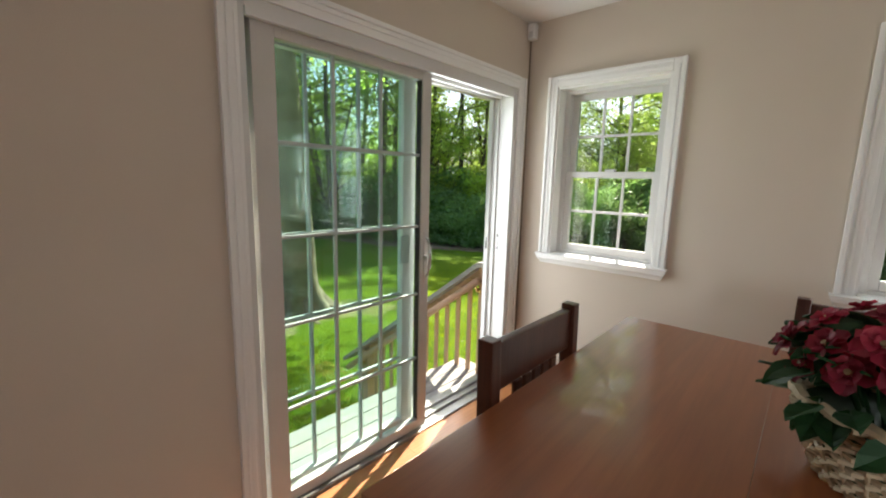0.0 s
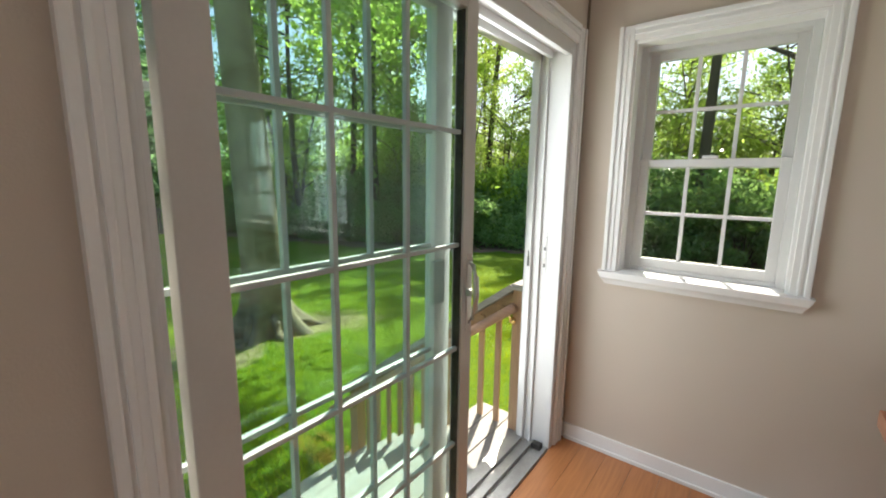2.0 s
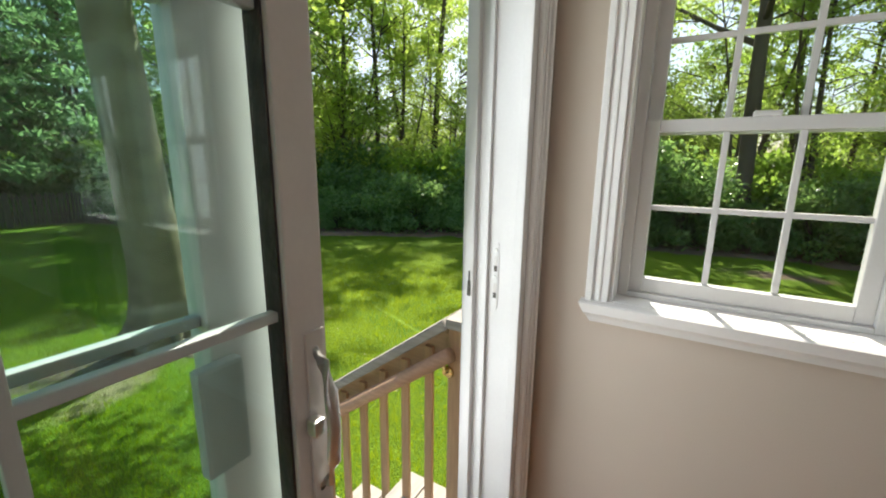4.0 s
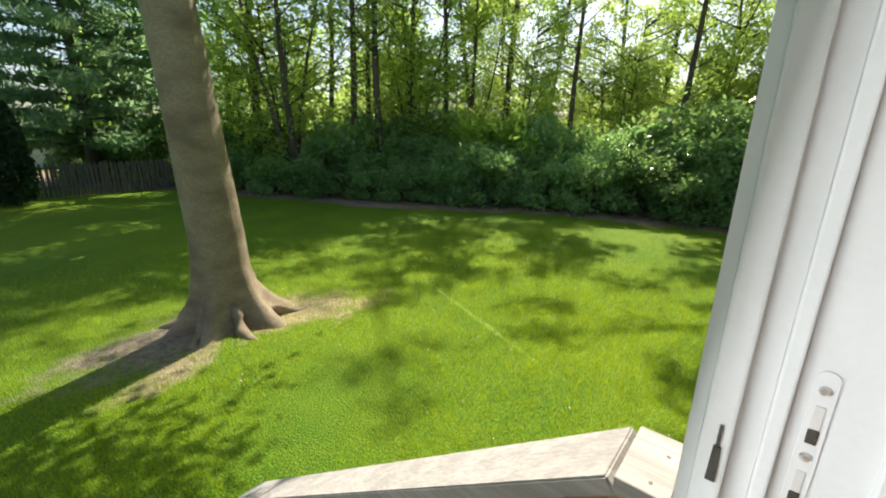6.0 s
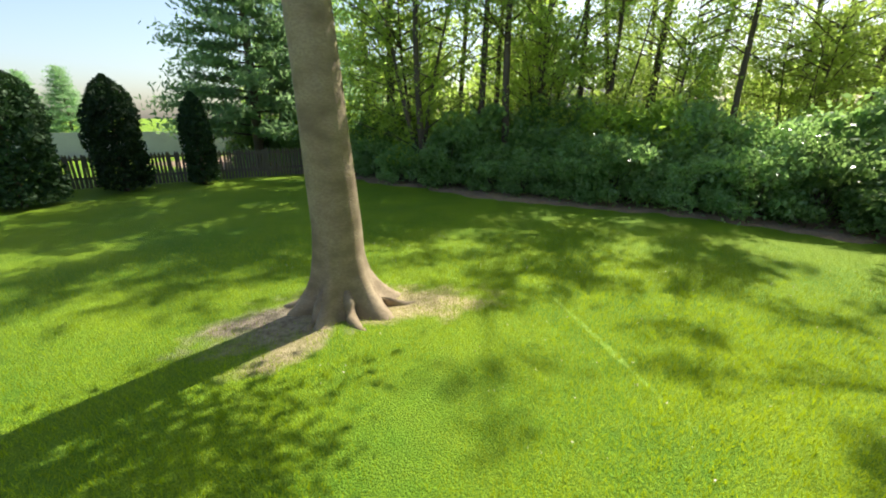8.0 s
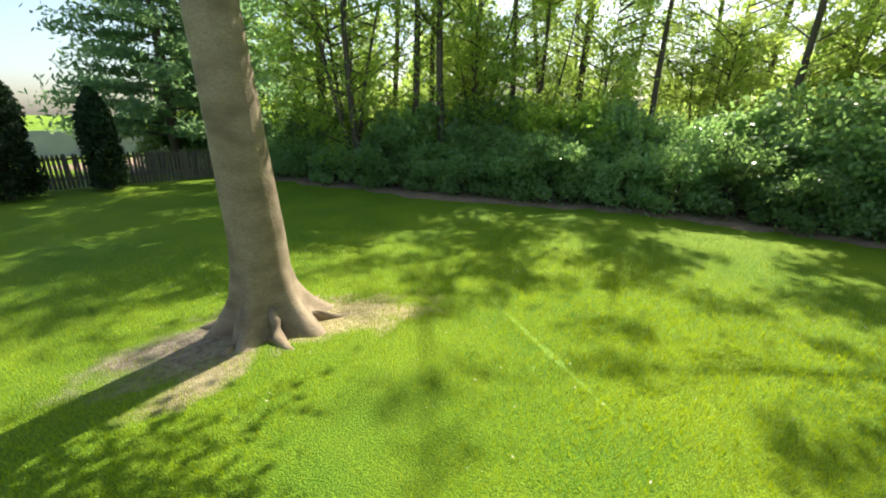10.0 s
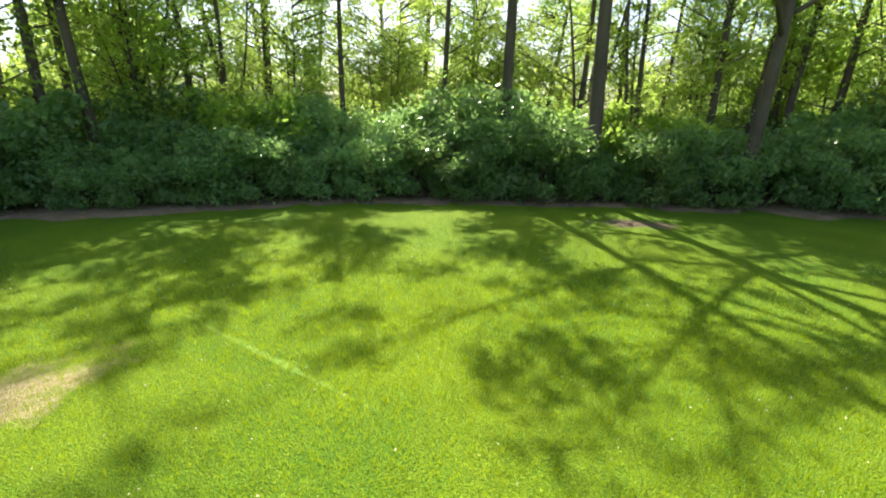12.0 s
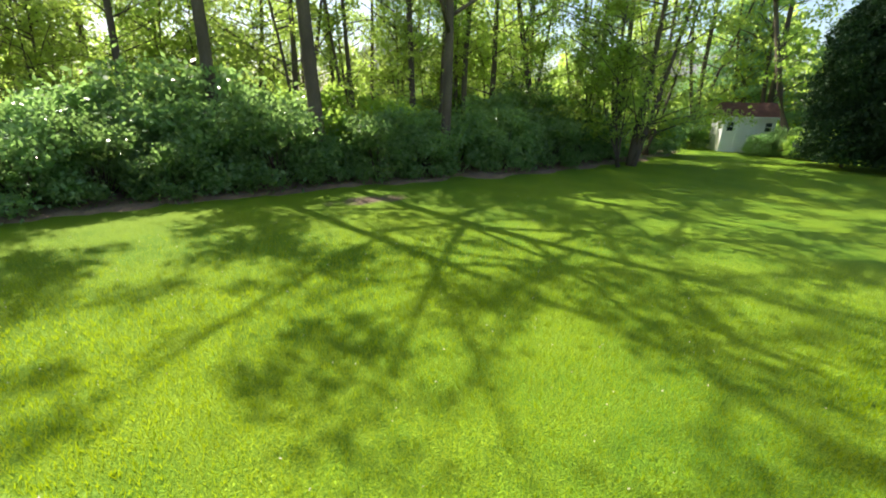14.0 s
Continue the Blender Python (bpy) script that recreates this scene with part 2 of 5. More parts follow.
# ---- building helpers ----
def block(bm, x0, x1, y0, y1, z0, z1, bevel=0.0):
    vs = [bm.verts.new((x, y, z)) for z in (z0, z1) for y in (y0, y1) for x in (x0, x1)]
    fs = [bm.faces.new([vs[i] for i in f]) for f in ((0, 2, 3, 1), (4, 5, 7, 6), (0, 1, 5, 4), (2, 6, 7, 3), (0, 4, 6, 2), (1, 3, 7, 5))]
    if bevel:
        es = {e for f in fs for e in f.edges}
        bmesh.ops.bevel(bm, geom=list(es), offset=bevel, segments=2, affect="EDGES", profile=0.6)
    return bm


def solid(x0, x1, y0, y1, z0, z1, bevel=0.0):
    return block(bmesh.new(), x0, x1, y0, y1, z0, z1, bevel)


def mesh_of(name, bm, material):
    me = bpy.data.meshes.new(name)
    bm.to_mesh(me)
    bm.free()
    me.materials.append(material)
    return me


def part(name, bm, material, parent=None, label="", smooth=False):
    ob = new(name, mesh_of(name, bm, material))
    if smooth:
        for f in ob.data.polygons:
            f.use_smooth = True
    if parent is not None:
        ob.parent = parent
    if label:
        ob["label"] = label
    return ob


def thing(name, label, category, group="", at=(0, 0, 0)):
    ob = new(name)
    ob.empty_display_size = 0.1
    ob.location = at
    return tagged(ob, label, category, group)


def structure(name, bm, material, label, category):
    return tagged(part(name, bm, material), label, category, "", "structure")


def tube(bm, pts, radii, sides=8, cap=True):
    """A tapered round bar through points."""
    rings = []
    n = len(pts)
    for i in range(n):
        p = Vector(pts[i])
        d = (Vector(pts[min(i + 1, n - 1)]) - Vector(pts[max(i - 1, 0)])).normalized()
        a = d.orthogonal().normalized() if abs(d.z) < 0.95 else Vector((1, 0, 0)).cross(d).normalized()
        b = d.cross(a)
        rings.append([bm.verts.new(p + radii[i] * (math.cos(2 * math.pi * k / sides) * a + math.sin(2 * math.pi * k / sides) * b)) for k in range(sides)])
    for i in range(n - 1):
        for k in range(sides):
            bm.faces.new((rings[i][k], rings[i][(k + 1) % sides], rings[i + 1][(k + 1) % sides], rings[i + 1][k]))
    if cap:
        bm.faces.new(rings[0][::-1])
        bm.faces.new(rings[-1])
    return bm


def bent_box(points, width, height):
    """A straight board between two points, level across x."""
    (ax, ay, az), (bx, by, bz) = points
    bm = bmesh.new()
    d = Vector((bx - ax, by - ay, bz - az)).normalized()
    u = Vector((1, 0, 0))
    v = d.cross(u).normalized()
    if v.z < 0:
        v = -v
    q = []
    for p in (Vector((ax, ay, az)), Vector((bx, by, bz))):
        q.append([bm.verts.new(p + sx * width / 2 * u + sv * height / 2 * v) for sx, sv in ((-1, -1), (1, -1), (1, 1), (-1, 1))])
    for i in range(4):
        bm.faces.new((q[0][i], q[0][(i + 1) % 4], q[1][(i + 1) % 4], q[1][i]))
    bm.faces.new(q[0][::-1])
    bm.faces.new(q[1])
    bmesh.ops.recalc_face_normals(bm, faces=bm.faces[:])
    bmesh.ops.bevel(bm, geom=bm.edges[:], offset=0.004, segments=2, affect="EDGES")
    return bm


def leaf_mesh(name, centres, sizes, rng, material, up=0.3, slim=0.55):
    """Many small pointed leaves, each a folded diamond, as one mesh."""
    n = len(centres)
    a = rng.normal(size=(n, 3))
    a /= np.linalg.norm(a, axis=1)[:, None]
    nb = rng.normal(size=(n, 3))
    nb[:, 2] += up * 3
    b = np.cross(a, nb)
    b /= np.linalg.norm(b, axis=1)[:, None] + 1e-9
    s = sizes[:, None]
    v = np.empty((n, 4, 3))
    v[:, 0] = centres - a * s * 0.5
    v[:, 1] = centres + b * s * 0.5 * slim
    v[:, 2] = centres + a * s * 0.5
    v[:, 3] = centres - b * s * 0.5 * slim
    me = bpy.data.meshes.new(name)
    me.vertices.add(n * 4)
    me.vertices.foreach_set("co", v.astype(np.float32).ravel())
    me.loops.add(n * 4)
    me.loops.foreach_set("vertex_index", np.arange(n * 4, dtype=np.int32))
    me.polygons.add(n)
    me.polygons.foreach_set("loop_start", np.arange(0, n * 4, 4, dtype=np.int32))
    me.update(calc_edges=True)
    me.materials.append(material)
    return me

# ---- the house: room, walls, floor ----
WT = 0.20            # wall thickness
GROUND = -1.2
X0, Y0, CEIL = -4.6, -5.0, 2.44
D0, D1, DH = -1.868, -0.125, 2.02      # the sliding door's rough opening
wall_n = bmesh.new()
block(wall_n, X0 - WT, D0, 0, WT, -1.2, 2.9)
block(wall_n, D1, WT, 0, WT, -1.2, 2.9)
block(wall_n, D0, D1, 0, WT, DH, 2.9)
block(wall_n, D0, D1, 0, WT, -1.2, -0.03)
structure("wall_north", wall_n, PAINT, "warm beige painted wall around the patio door", "wall")


def wall_with_windows(axis_pos, spans, y_from, y_to):
    bm = bmesh.new()
    edge = y_to
    for (a, b, z0, z1) in spans:
        block(bm, axis_pos, axis_pos + WT, b, edge, -1.2, 2.9)
        block(bm, axis_pos, axis_pos + WT, a, b, -1.2, z0)
        block(bm, axis_pos, axis_pos + WT, a, b, z1, 2.9)
        edge = a
    block(bm, axis_pos, axis_pos + WT, y_from, edge, -1.2, 2.9)
    return bm


WIN = [(-0.872, -0.222, 0.962, 2.022), (-2.33, -1.68, 0.962, 2.022), (-3.33, -2.68, 0.962, 2.022)]
structure("wall_east", wall_with_windows(0.0, WIN, Y0, -0.0), PAINT, "warm beige painted wall with double-hung windows", "wall")
structure("wall_south", solid(X0, WT, Y0 - WT, Y0, -1.2, 2.9), PAINT, "plain warm beige painted wall", "wall")
# unseen west wall; its opening is made up to let the fill lamp in
ww = bmesh.new()
block(ww, X0 - WT, X0, Y0 - WT, -4.3, -1.2, 2.9)
block(ww, X0 - WT, X0, -3.4, 0, -1.2, 2.9)
block(ww, X0 - WT, X0, -4.3, -3.4, -1.2, 0.9)
block(ww, X0 - WT, X0, -4.3, -3.4, 2.1, 2.9)
structure("wall_west", ww, PAINT, "warm beige painted wall with an added, unseen window opening", "wall")
structure("ceiling", solid(X0, 0, Y0, 0, CEIL, CEIL + 0.12), CEILING, "flat white painted ceiling", "ceiling")
# out of view; the eave is added and sized to trim the incoming sun
roof = bmesh.new()
block(roof, X0 - 0.35, WT + 0.75, Y0 - 0.5, WT + 0.12, 2.901, 3.05)
block(roof, WT + 0.01, WT + 0.75, Y0 - 0.5, WT + 0.12, 2.5, 2.9)
block(roof, X0 - 0.35, WT + 0.01, WT + 0.005, WT + 0.12, 2.5, 2.9)
structure("roof", roof, SIDING, "plain unseen roof over the room, its eave added to block sun", "roof")
floor = structure("floor", solid(X0, 0, Y0, 0, -0.15, -0.012), FLOOR, "orange-brown oak plank floor", "floor")

# ceiling cove trim, baseboards
bb = bmesh.new()
block(bb, -0.014, 0, -1.6 + 0.0, 0, 0, 0.085, 0.004)
block(bb, -0.014, 0, Y0, -1.602, 0, 0.085, 0.004)
block(bb, -0.024, -0.014, Y0, -0.02, 0, 0.02, 0.004)
structure("baseboard", bb, TRIM, "white painted baseboard with a small shoe moulding", "baseboard")
bb2 = bmesh.new()
block(bb2, X0, D0 - 0.085, -0.014, 0, 0, 0.085, 0.004)
structure("baseboard", bb2, TRIM, "white painted baseboard beside the patio door", "baseboard")


# ---- casing, stepped in profile ----
def casing_leg(bm, x0, x1, z0, z1, inner_right):
    """A vertical casing board on the y=0 wall with a stepped profile."""
    w = x1 - x0
    block(bm, x0, x1, -0.013, 0, z0, z1, 0.003)
    a, b = ((x0, x0 + 0.28 * w) if inner_right else (x1 - 0.28 * w, x1))
    block(bm, a, b, -0.024, -0.012, z0, z1, 0.004)
    a, b = ((x0 + 0.40 * w, x0 + 0.58 * w) if inner_right else (x1 - 0.58 * w, x1 - 0.40 * w))
    block(bm, a, b, -0.018, -0.012, z0, z1, 0.003)
    a, b = ((x0 + 0.78 * w, x0 + 0.94 * w) if inner_right else (x1 - 0.94 * w, x1 - 0.78 * w))
    block(bm, a, b, -0.016, -0.012, z0, z1, 0.002)


dc = bmesh.new()
casing_leg(dc, D0 - 0.07, D0, 0, 2.095, True)
casing_leg(dc, D1, D1 + 0.075, 0, 2.095, False)
block(dc, D0 + 0.0005, D1 - 0.0005, -0.013, 0, DH + 0.0, 2.095, 0.003)
block(dc, D0 + 0.0005, D1 - 0.0005, -0.024, -0.012, 2.074, 2.095, 0.004)
block(dc, D0 + 0.0005, D1 - 0.0005, -0.018, -0.012, 2.052, 2.065, 0.003)
structure("door_casing", dc, TRIM, "white moulded casing around the patio door", "trim")

# ---- the sliding patio door ----
door = tagged(thing("door_1", "white vinyl sliding patio door, half open, with grilles between the panes", "sliding door"), kind="structure")
jr = bmesh.new()
block(jr, D1 - 0.030, D1, 0.0, WT - 0.002, -0.02, DH)
block(jr, D1 - 0.040, D1 - 0.028, 0.0, 0.028, -0.02, DH, 0.003)
block(jr, D1 - 0.044, D1 - 0.028, 0.108, 0.124, -0.02, DH, 0.003)
block(jr, D1 - 0.052, D1 - 0.028, 0.150, 0.182, -0.02, DH, 0.004)
part("jamb", jr, VINYL, door)
jl = bmesh.new()
block(jl, D0, D0 + 0.014, 0.0, WT - 0.002, -0.02, DH)
block(jl, D0 + 0.012, D0 + 0.026, 0.0, 0.028, -0.02, DH, 0.003)
block(jl, D0 + 0.012, D0 + 0.026, 0.150, 0.196, -0.02, DH, 0.004)
part("jamb", jl, VINYL, door)
hd = bmesh.new()
block(hd, D0 + 0.0145, D1 - 0.0305, 0.0, WT - 0.002, DH - 0.03, DH)
for a, b in ((0.0, 0.028), (0.086, 0.104), (0.150, 0.196)):
    block(hd, D0 + 0.03, D1 - 0.054, a, b, DH - 0.06, DH - 0.028, 0.003)
part("header", hd, VINYL, door)
sl = bmesh.new()
block(sl, D0 + 0.0145, D1 - 0.0305, 0.0, WT + 0.03, -0.028, -0.006)
for a, b in ((0.0, 0.022), (0.086, 0.098), (0.150, 0.21)):
    block(sl, D0 + 0.03, D1 - 0.054, a, b, -0.007, 0.012, 0.002)
part("sill_track", sl, TRACK, door, "grey metal sill with raised tracks")
part("track_shoe", solid(D1 - 0.085, D1 - 0.05, 0.03, 0.08, -0.006, 0.025, 0.004), DARKMETAL, door, "black rubber stop at the track's end")
pl = bmesh.new()
block(pl, D1 - 0.0325, D1 - 0.0285, 0.074, 0.094, 0.945, 1.135)
for zz, up in ((1.135, 1), (0.945, -1)):
    fan = [[pl.verts.new((x, 0.084 + 0.01 * math.cos(math.pi * k / 8), zz + up * 0.01 * math.sin(math.pi * k / 8))) for k in range(9)] for x in (D1 - 0.0325, D1 - 0.0285)]
    pl.faces.new(fan[0])
    for k in range(8):
        pl.faces.new((fan[0][k], fan[0][k + 1], fan[1][k + 1], fan[1][k]))
bmesh.ops.recalc_face_normals(pl, faces=pl.faces[:])
part("strike_plate", pl, VINYL, door, "long white strike plate with rounded ends")
for z in (1.085, 1.0):
    part("strike_slot", solid(D1 - 0.0345, D1 - 0.0322, 0.079, 0.089, z - 0.03, z - 0.012, 0.001), DARKMETAL, door, "dark latch slot")
    # a raised pad; its darker vinyl stands for the hollow's shade
    part("strike_hollow_shade", solid(D1 - 0.0340, D1 - 0.0322, 0.0795, 0.0885, z - 0.011, z + 0.018, 0.001), SHADEVINYL, door)
    part("screw", tube(bmesh.new(), [(D1 - 0.0365, 0.084, z + 0.037), (D1 - 0.032, 0.084, z + 0.037)], [0.0045, 0.0062], 12), STEEL, door, "steel screw head")
kb = bmesh.new()
block(kb, D1 - 0.056, D1 - 0.0515, 0.157, 0.168, 0.97, 1.02)
for v in kb.verts:
    if v.co.z > 1.0:
        v.co.y = 0.1625 + (v.co.y - 0.1625) * 0.75
block(kb, D1 - 0.055, D1 - 0.0515, 0.1605, 0.1645, 1.02, 1.05)
part("keeper", kb, DARKMETAL, door, "dark screen latch keeper")


def sash(parent, x0, x1, y0, y1, z0, z1, stile_l, stile_r, rail_b, rail_t, cols, rows, bar, pane, frame_material, kind="panel", bars=None):
    """A glazed panel with stiles, rails, a grid of bars and its pane."""
    fr = bmesh.new()
    block(fr, x0, x0 + stile_l, y0, y1, z0, z1, 0.004)
    block(fr, x1 - stile_r, x1, y0, y1, z0, z1, 0.004)
    block(fr, x0 + stile_l, x1 - stile_r, y0 + 0.001, y1 - 0.001, z0, z0 + rail_b, 0.003)
    block(fr, x0 + stile_l, x1 - stile_r, y0 + 0.001, y1 - 0.001, z1 - rail_t, z1, 0.003)
    p = part(kind, fr, frame_material, parent)
    ym = (y0 + y1) / 2
    gx0, gx1, gz0, gz1 = x0 + stile_l, x1 - stile_r, z0 + rail_b, z1 - rail_t
    g = part("pane", solid(gx0 - 0.004, gx1 + 0.004, ym - 0.003, ym + 0.003, gz0 - 0.004, gz1 + 0.004), pane, p)
    g.visible_shadow = False
    for i in range(1, cols):
        x = gx0 + (gx1 - gx0) * i / cols
        part("grille_bar", solid(x - bar / 2, x + bar / 2, ym - 0.009, ym + 0.009, gz0, gz1, 0.003), bars or frame_material, p)
    for i in range(1, rows):
        z = gz0 + (gz1 - gz0) * i / rows
        part("grille_bar", solid(gx0, gx1, ym - 0.0085, ym + 0.0085, z - bar / 2, z + bar / 2, 0.003), bars or frame_material, p)
    return p


# the sliding panel takes the shaded copy of the vinyl, the fixed one the plain
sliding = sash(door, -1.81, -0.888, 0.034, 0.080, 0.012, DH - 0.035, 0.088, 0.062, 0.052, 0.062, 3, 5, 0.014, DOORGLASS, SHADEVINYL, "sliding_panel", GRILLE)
sash(door, -1.853, -0.93, 0.104, 0.148, 0.012, DH - 0.035, 0.03, 0.085, 0.052, 0.062, 3, 5, 0.015, DOORGLASS, VINYL, "fixed_panel", GRILLE)
part("gasket", solid(-0.9545, -0.9502, 0.042, 0.072, 0.066, DH - 0.099, 0.001), DARKMETAL, sliding, "dark glazing gasket")
HX = -0.912
hb = bmesh.new()
tube(hb, [(HX, 0.034, 0.90), (HX, 0.016, 0.915), (HX, 0.004, 0.955), (HX, 0.001, 1.01), (HX, 0.004, 1.065), (HX, 0.016, 1.105), (HX, 0.034, 1.12)], [0.008, 0.009, 0.010, 0.010, 0.010, 0.009, 0.008], 10)
part("handle", hb, STEEL, sliding, "curved steel pull handle", True)
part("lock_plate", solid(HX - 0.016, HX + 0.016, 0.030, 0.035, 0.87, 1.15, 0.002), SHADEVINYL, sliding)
part("thumb_latch", solid(HX - 0.024, HX - 0.004, 0.012, 0.031, 1.0, 1.025, 0.004), STEEL, sliding, "small steel thumb latch")
part("outer_handle", solid(-1.045, -0.985, 0.083, 0.103, 0.98, 1.13, 0.006), GRILLE, sliding, "grey block handle on the outer face")


# ---- double-hung windows ----
def double_hung(name, y0, y1, z0, z1, label):
    """Window in the x=0 wall; y0 < y1 are the casing's inner edges."""
    w = tagged(thing(name, label, "window"), kind="structure")
    cs = bmesh.new()
    for a, b, s in ((y0 - 0.065, y0, 1), (y1, y1 + 0.065, -1)):
        block(cs, -0.013, 0, a, b, z0, z1 + 0.065, 0.003)
        oa, ob_ = (a, a + 0.02) if s > 0 else (b - 0.02, b)
        block(cs, -0.024, -0.012, oa, ob_, z0, z1 + 0.065, 0.004)
        ia, ib = (b - 0.034, b - 0.022) if s > 0 else (a + 0.022, a + 0.034)
        block(cs, -0.018, -0.012, ia, ib, z0, z1 + 0.03, 0.003)
    block(cs, -0.013, 0, y0 + 0.0005, y1 - 0.0005, z1, z1 + 0.065, 0.003)
    block(cs, -0.024, -0.012, y0 + 0.0005, y1 - 0.0005, z1 + 0.045, z1 + 0.065, 0.004)
    block(cs, -0.018, -0.012, y0 + 0.0005, y1 - 0.0005, z1 + 0.022, z1 + 0.034, 0.003)
    part("casing", cs, TRIM, w)
    st = bmesh.new()
    vs = []
    ya, yb = y0 - 0.078, y1 + 0.078
    prof = [(0.0, -0.060), (-0.012, -0.060), (-0.020, -0.042), (-0.038, -0.026), (-0.042, -0.008), (-0.046, 0.004), (-0.04, 0.008), (0.0, 0.008)]
    for y, inset in ((ya, 1), (yb, -1)):
        vs.append([st.verts.new((px, y + inset * max(0.0, -0.5 * pz) , z0 + pz)) for px, pz in prof])
    for i in range(len(prof)):
        j = (i + 1) % len(prof)
        st.faces.new((vs[0][i], vs[0][j], vs[1][j], vs[1][i]))
    st.faces.new(vs[0][::-1])
    st.faces.new(vs[1])
    bmesh.ops.recalc_face_normals(st, faces=st.faces[:])
    part("window_stool", st, TRIM, w, "white moulded stool")
    rv = bmesh.new()
    block(rv, 0.0005, WT - 0.01, y0, y0 + 0.012, z0, z1)
    block(rv, 0.0005, WT - 0.01, y1 - 0.012, y1, z0, z1)
    block(rv, 0.0005, WT - 0.01, y0 + 0.012, y1 - 0.012, z1 - 0.012, z1)
    block(rv, 0.0005, WT - 0.01, y0 + 0.012, y1 - 0.012, z0, z0 + 0.01)
    part("reveal", rv, TRIM, w)
    fr = bmesh.new()
    for a, b in ((y0 + 0.012, y0 + 0.042), (y1 - 0.042, y1 - 0.012)):
        block(fr, 0.085, WT - 0.012, a, b, z0 + 0.01, z1 - 0.012, 0.003)
    block(fr, 0.085, WT - 0.012, y0 + 0.042, y1 - 0.042, z1 - 0.034, z1 - 0.012, 0.003)
    block(fr, 0.085, WT - 0.012, y0 + 0.042, y1 - 0.042, z0 + 0.01, z0 + 0.026, 0.003)
    part("window_frame", fr, VINYL, w)
    mid = 1.485
    for nm, xa, xb, za, zb, rb, rt in (("lower_sash", 0.100, 0.135, z0 + 0.026, mid + 0.02, 0.045, 0.035), ("upper_sash", 0.138, 0.170, mid - 0.02, z1 - 0.034, 0.035, 0.035)):
        s0, s1 = y0 + 0.042, y1 - 0.042
        sb = bmesh.new()
        block(sb, xa, xb, s0, s0 + 0.038, za, zb, 0.003)
        block(sb, xa, xb, s1 - 0.038, s1, za, zb, 0.003)
        block(sb, xa + 0.001, xb - 0.001, s0 + 0.038, s1 - 0.038, za, za + rb, 0.003)
        block(sb, xa + 0.001, xb - 0.001, s0 + 0.038, s1 - 0.038, zb - rt, zb, 0.003)
        p = part(nm, sb, VINYL, w)
        xm = (xa + xb) / 2
        g0, g1, h0, h1 = s0 + 0.038, s1 - 0.038, za + rb, zb - rt
        g = part("pane", solid(xm - 0.003, xm + 0.003, g0 - 0.003, g1 + 0.003, h0 - 0.003, h1 + 0.003), GLASS, p)
        g.visible_shadow = False
        for i in (1, 2):
            y = g0 + (g1 - g0) * i / 3
            part("grille_bar", solid(xm - 0.008, xm + 0.008, y - 0.008, y + 0.008, h0, h1, 0.003), VINYL, p)
        z = (h0 + h1) / 2
        part("grille_bar", solid(xm - 0.0075, xm + 0.0075, g0, g1, z - 0.008, z + 0.008, 0.003), VINYL, p)
    part("sash_lock", solid(0.096, 0.128, (y0 + y1) / 2 - 0.03, (y0 + y1) / 2 + 0.03, mid + 0.02, mid + 0.035, 0.005), VINYL, w)
    return w


double_hung("window_1", *WIN[0], "white double-hung window with six-pane grilles beside the patio door")
double_hung("window_2", *WIN[1], "white double-hung window beside the dining table")
double_hung("window_3", *WIN[2], "white double-hung window further along the wall")
# invented window frame in the west wall's lamp opening, out of view
w4 = tagged(thing("window_4", "plain unseen window added round the west fill light", "window"), kind="structure")
f4 = bmesh.new()
for y0, y1 in ((-4.3, -4.24), (-3.46, -3.4)):
    block(f4, X0 - 0.12, X0 - 0.05, y0, y1, 0.9, 2.1, 0.004)
for z0, z1 in ((0.9, 0.96), (1.48, 1.52), (2.04, 2.1)):
    block(f4, X0 - 0.115, X0 - 0.055, -4.24, -3.46, z0, z1, 0.004)
part("window_frame", f4, VINYL, w4)

# corner sensor near the ceiling
sensor = thing("corner_sensor", "small white plastic sensor box high in the corner", "sensor")
part("housing", solid(-0.052, -0.004, -0.056, -0.004, 2.335, 2.43, 0.008), TRIM, sensor)
part("lens", solid(-0.055, -0.05, -0.045, -0.015, 2.345, 2.38, 0.002), VINYL, sensor)
# thin tube added below the sensor to draw the corner's dark shadow line
part("corner_shade_strip", tube(bmesh.new(), [(-0.006, -0.006, 2.336), (-0.006, -0.006, 1.2), (-0.006, -0.006, 0.09)], [0.0055] * 3, 6), CORNERSHADE, sensor, "thin brown strip standing in for the shade down the corner")

# floor register
reg = thing("floor_register", "white slotted metal floor register by the baseboard", "vent")
rf = bmesh.new()
block(rf, -0.14, -0.03, -1.06, -1.045, 0, 0.006)
block(rf, -0.14, -0.03, -0.795, -0.78, 0, 0.006)
block(rf, -0.14, -0.128, -1.045, -0.795, 0, 0.006)
block(rf, -0.042, -0.03, -1.045, -0.795, 0, 0.006)
part("frame", rf, TRIM, reg)
part("backing", solid(-0.128, -0.042, -1.045, -0.795, 0.0, 0.001), DARKMETAL, reg)
slat = mesh_of("slat", solid(-0.128, -0.042, -0.004, 0.004, 0.001, 0.005), TRIM)
for i in range(14):
    o = new("slat", slat)
    o.location = (0, -1.036 + i * 0.0178, 0)
    o.parent = reg


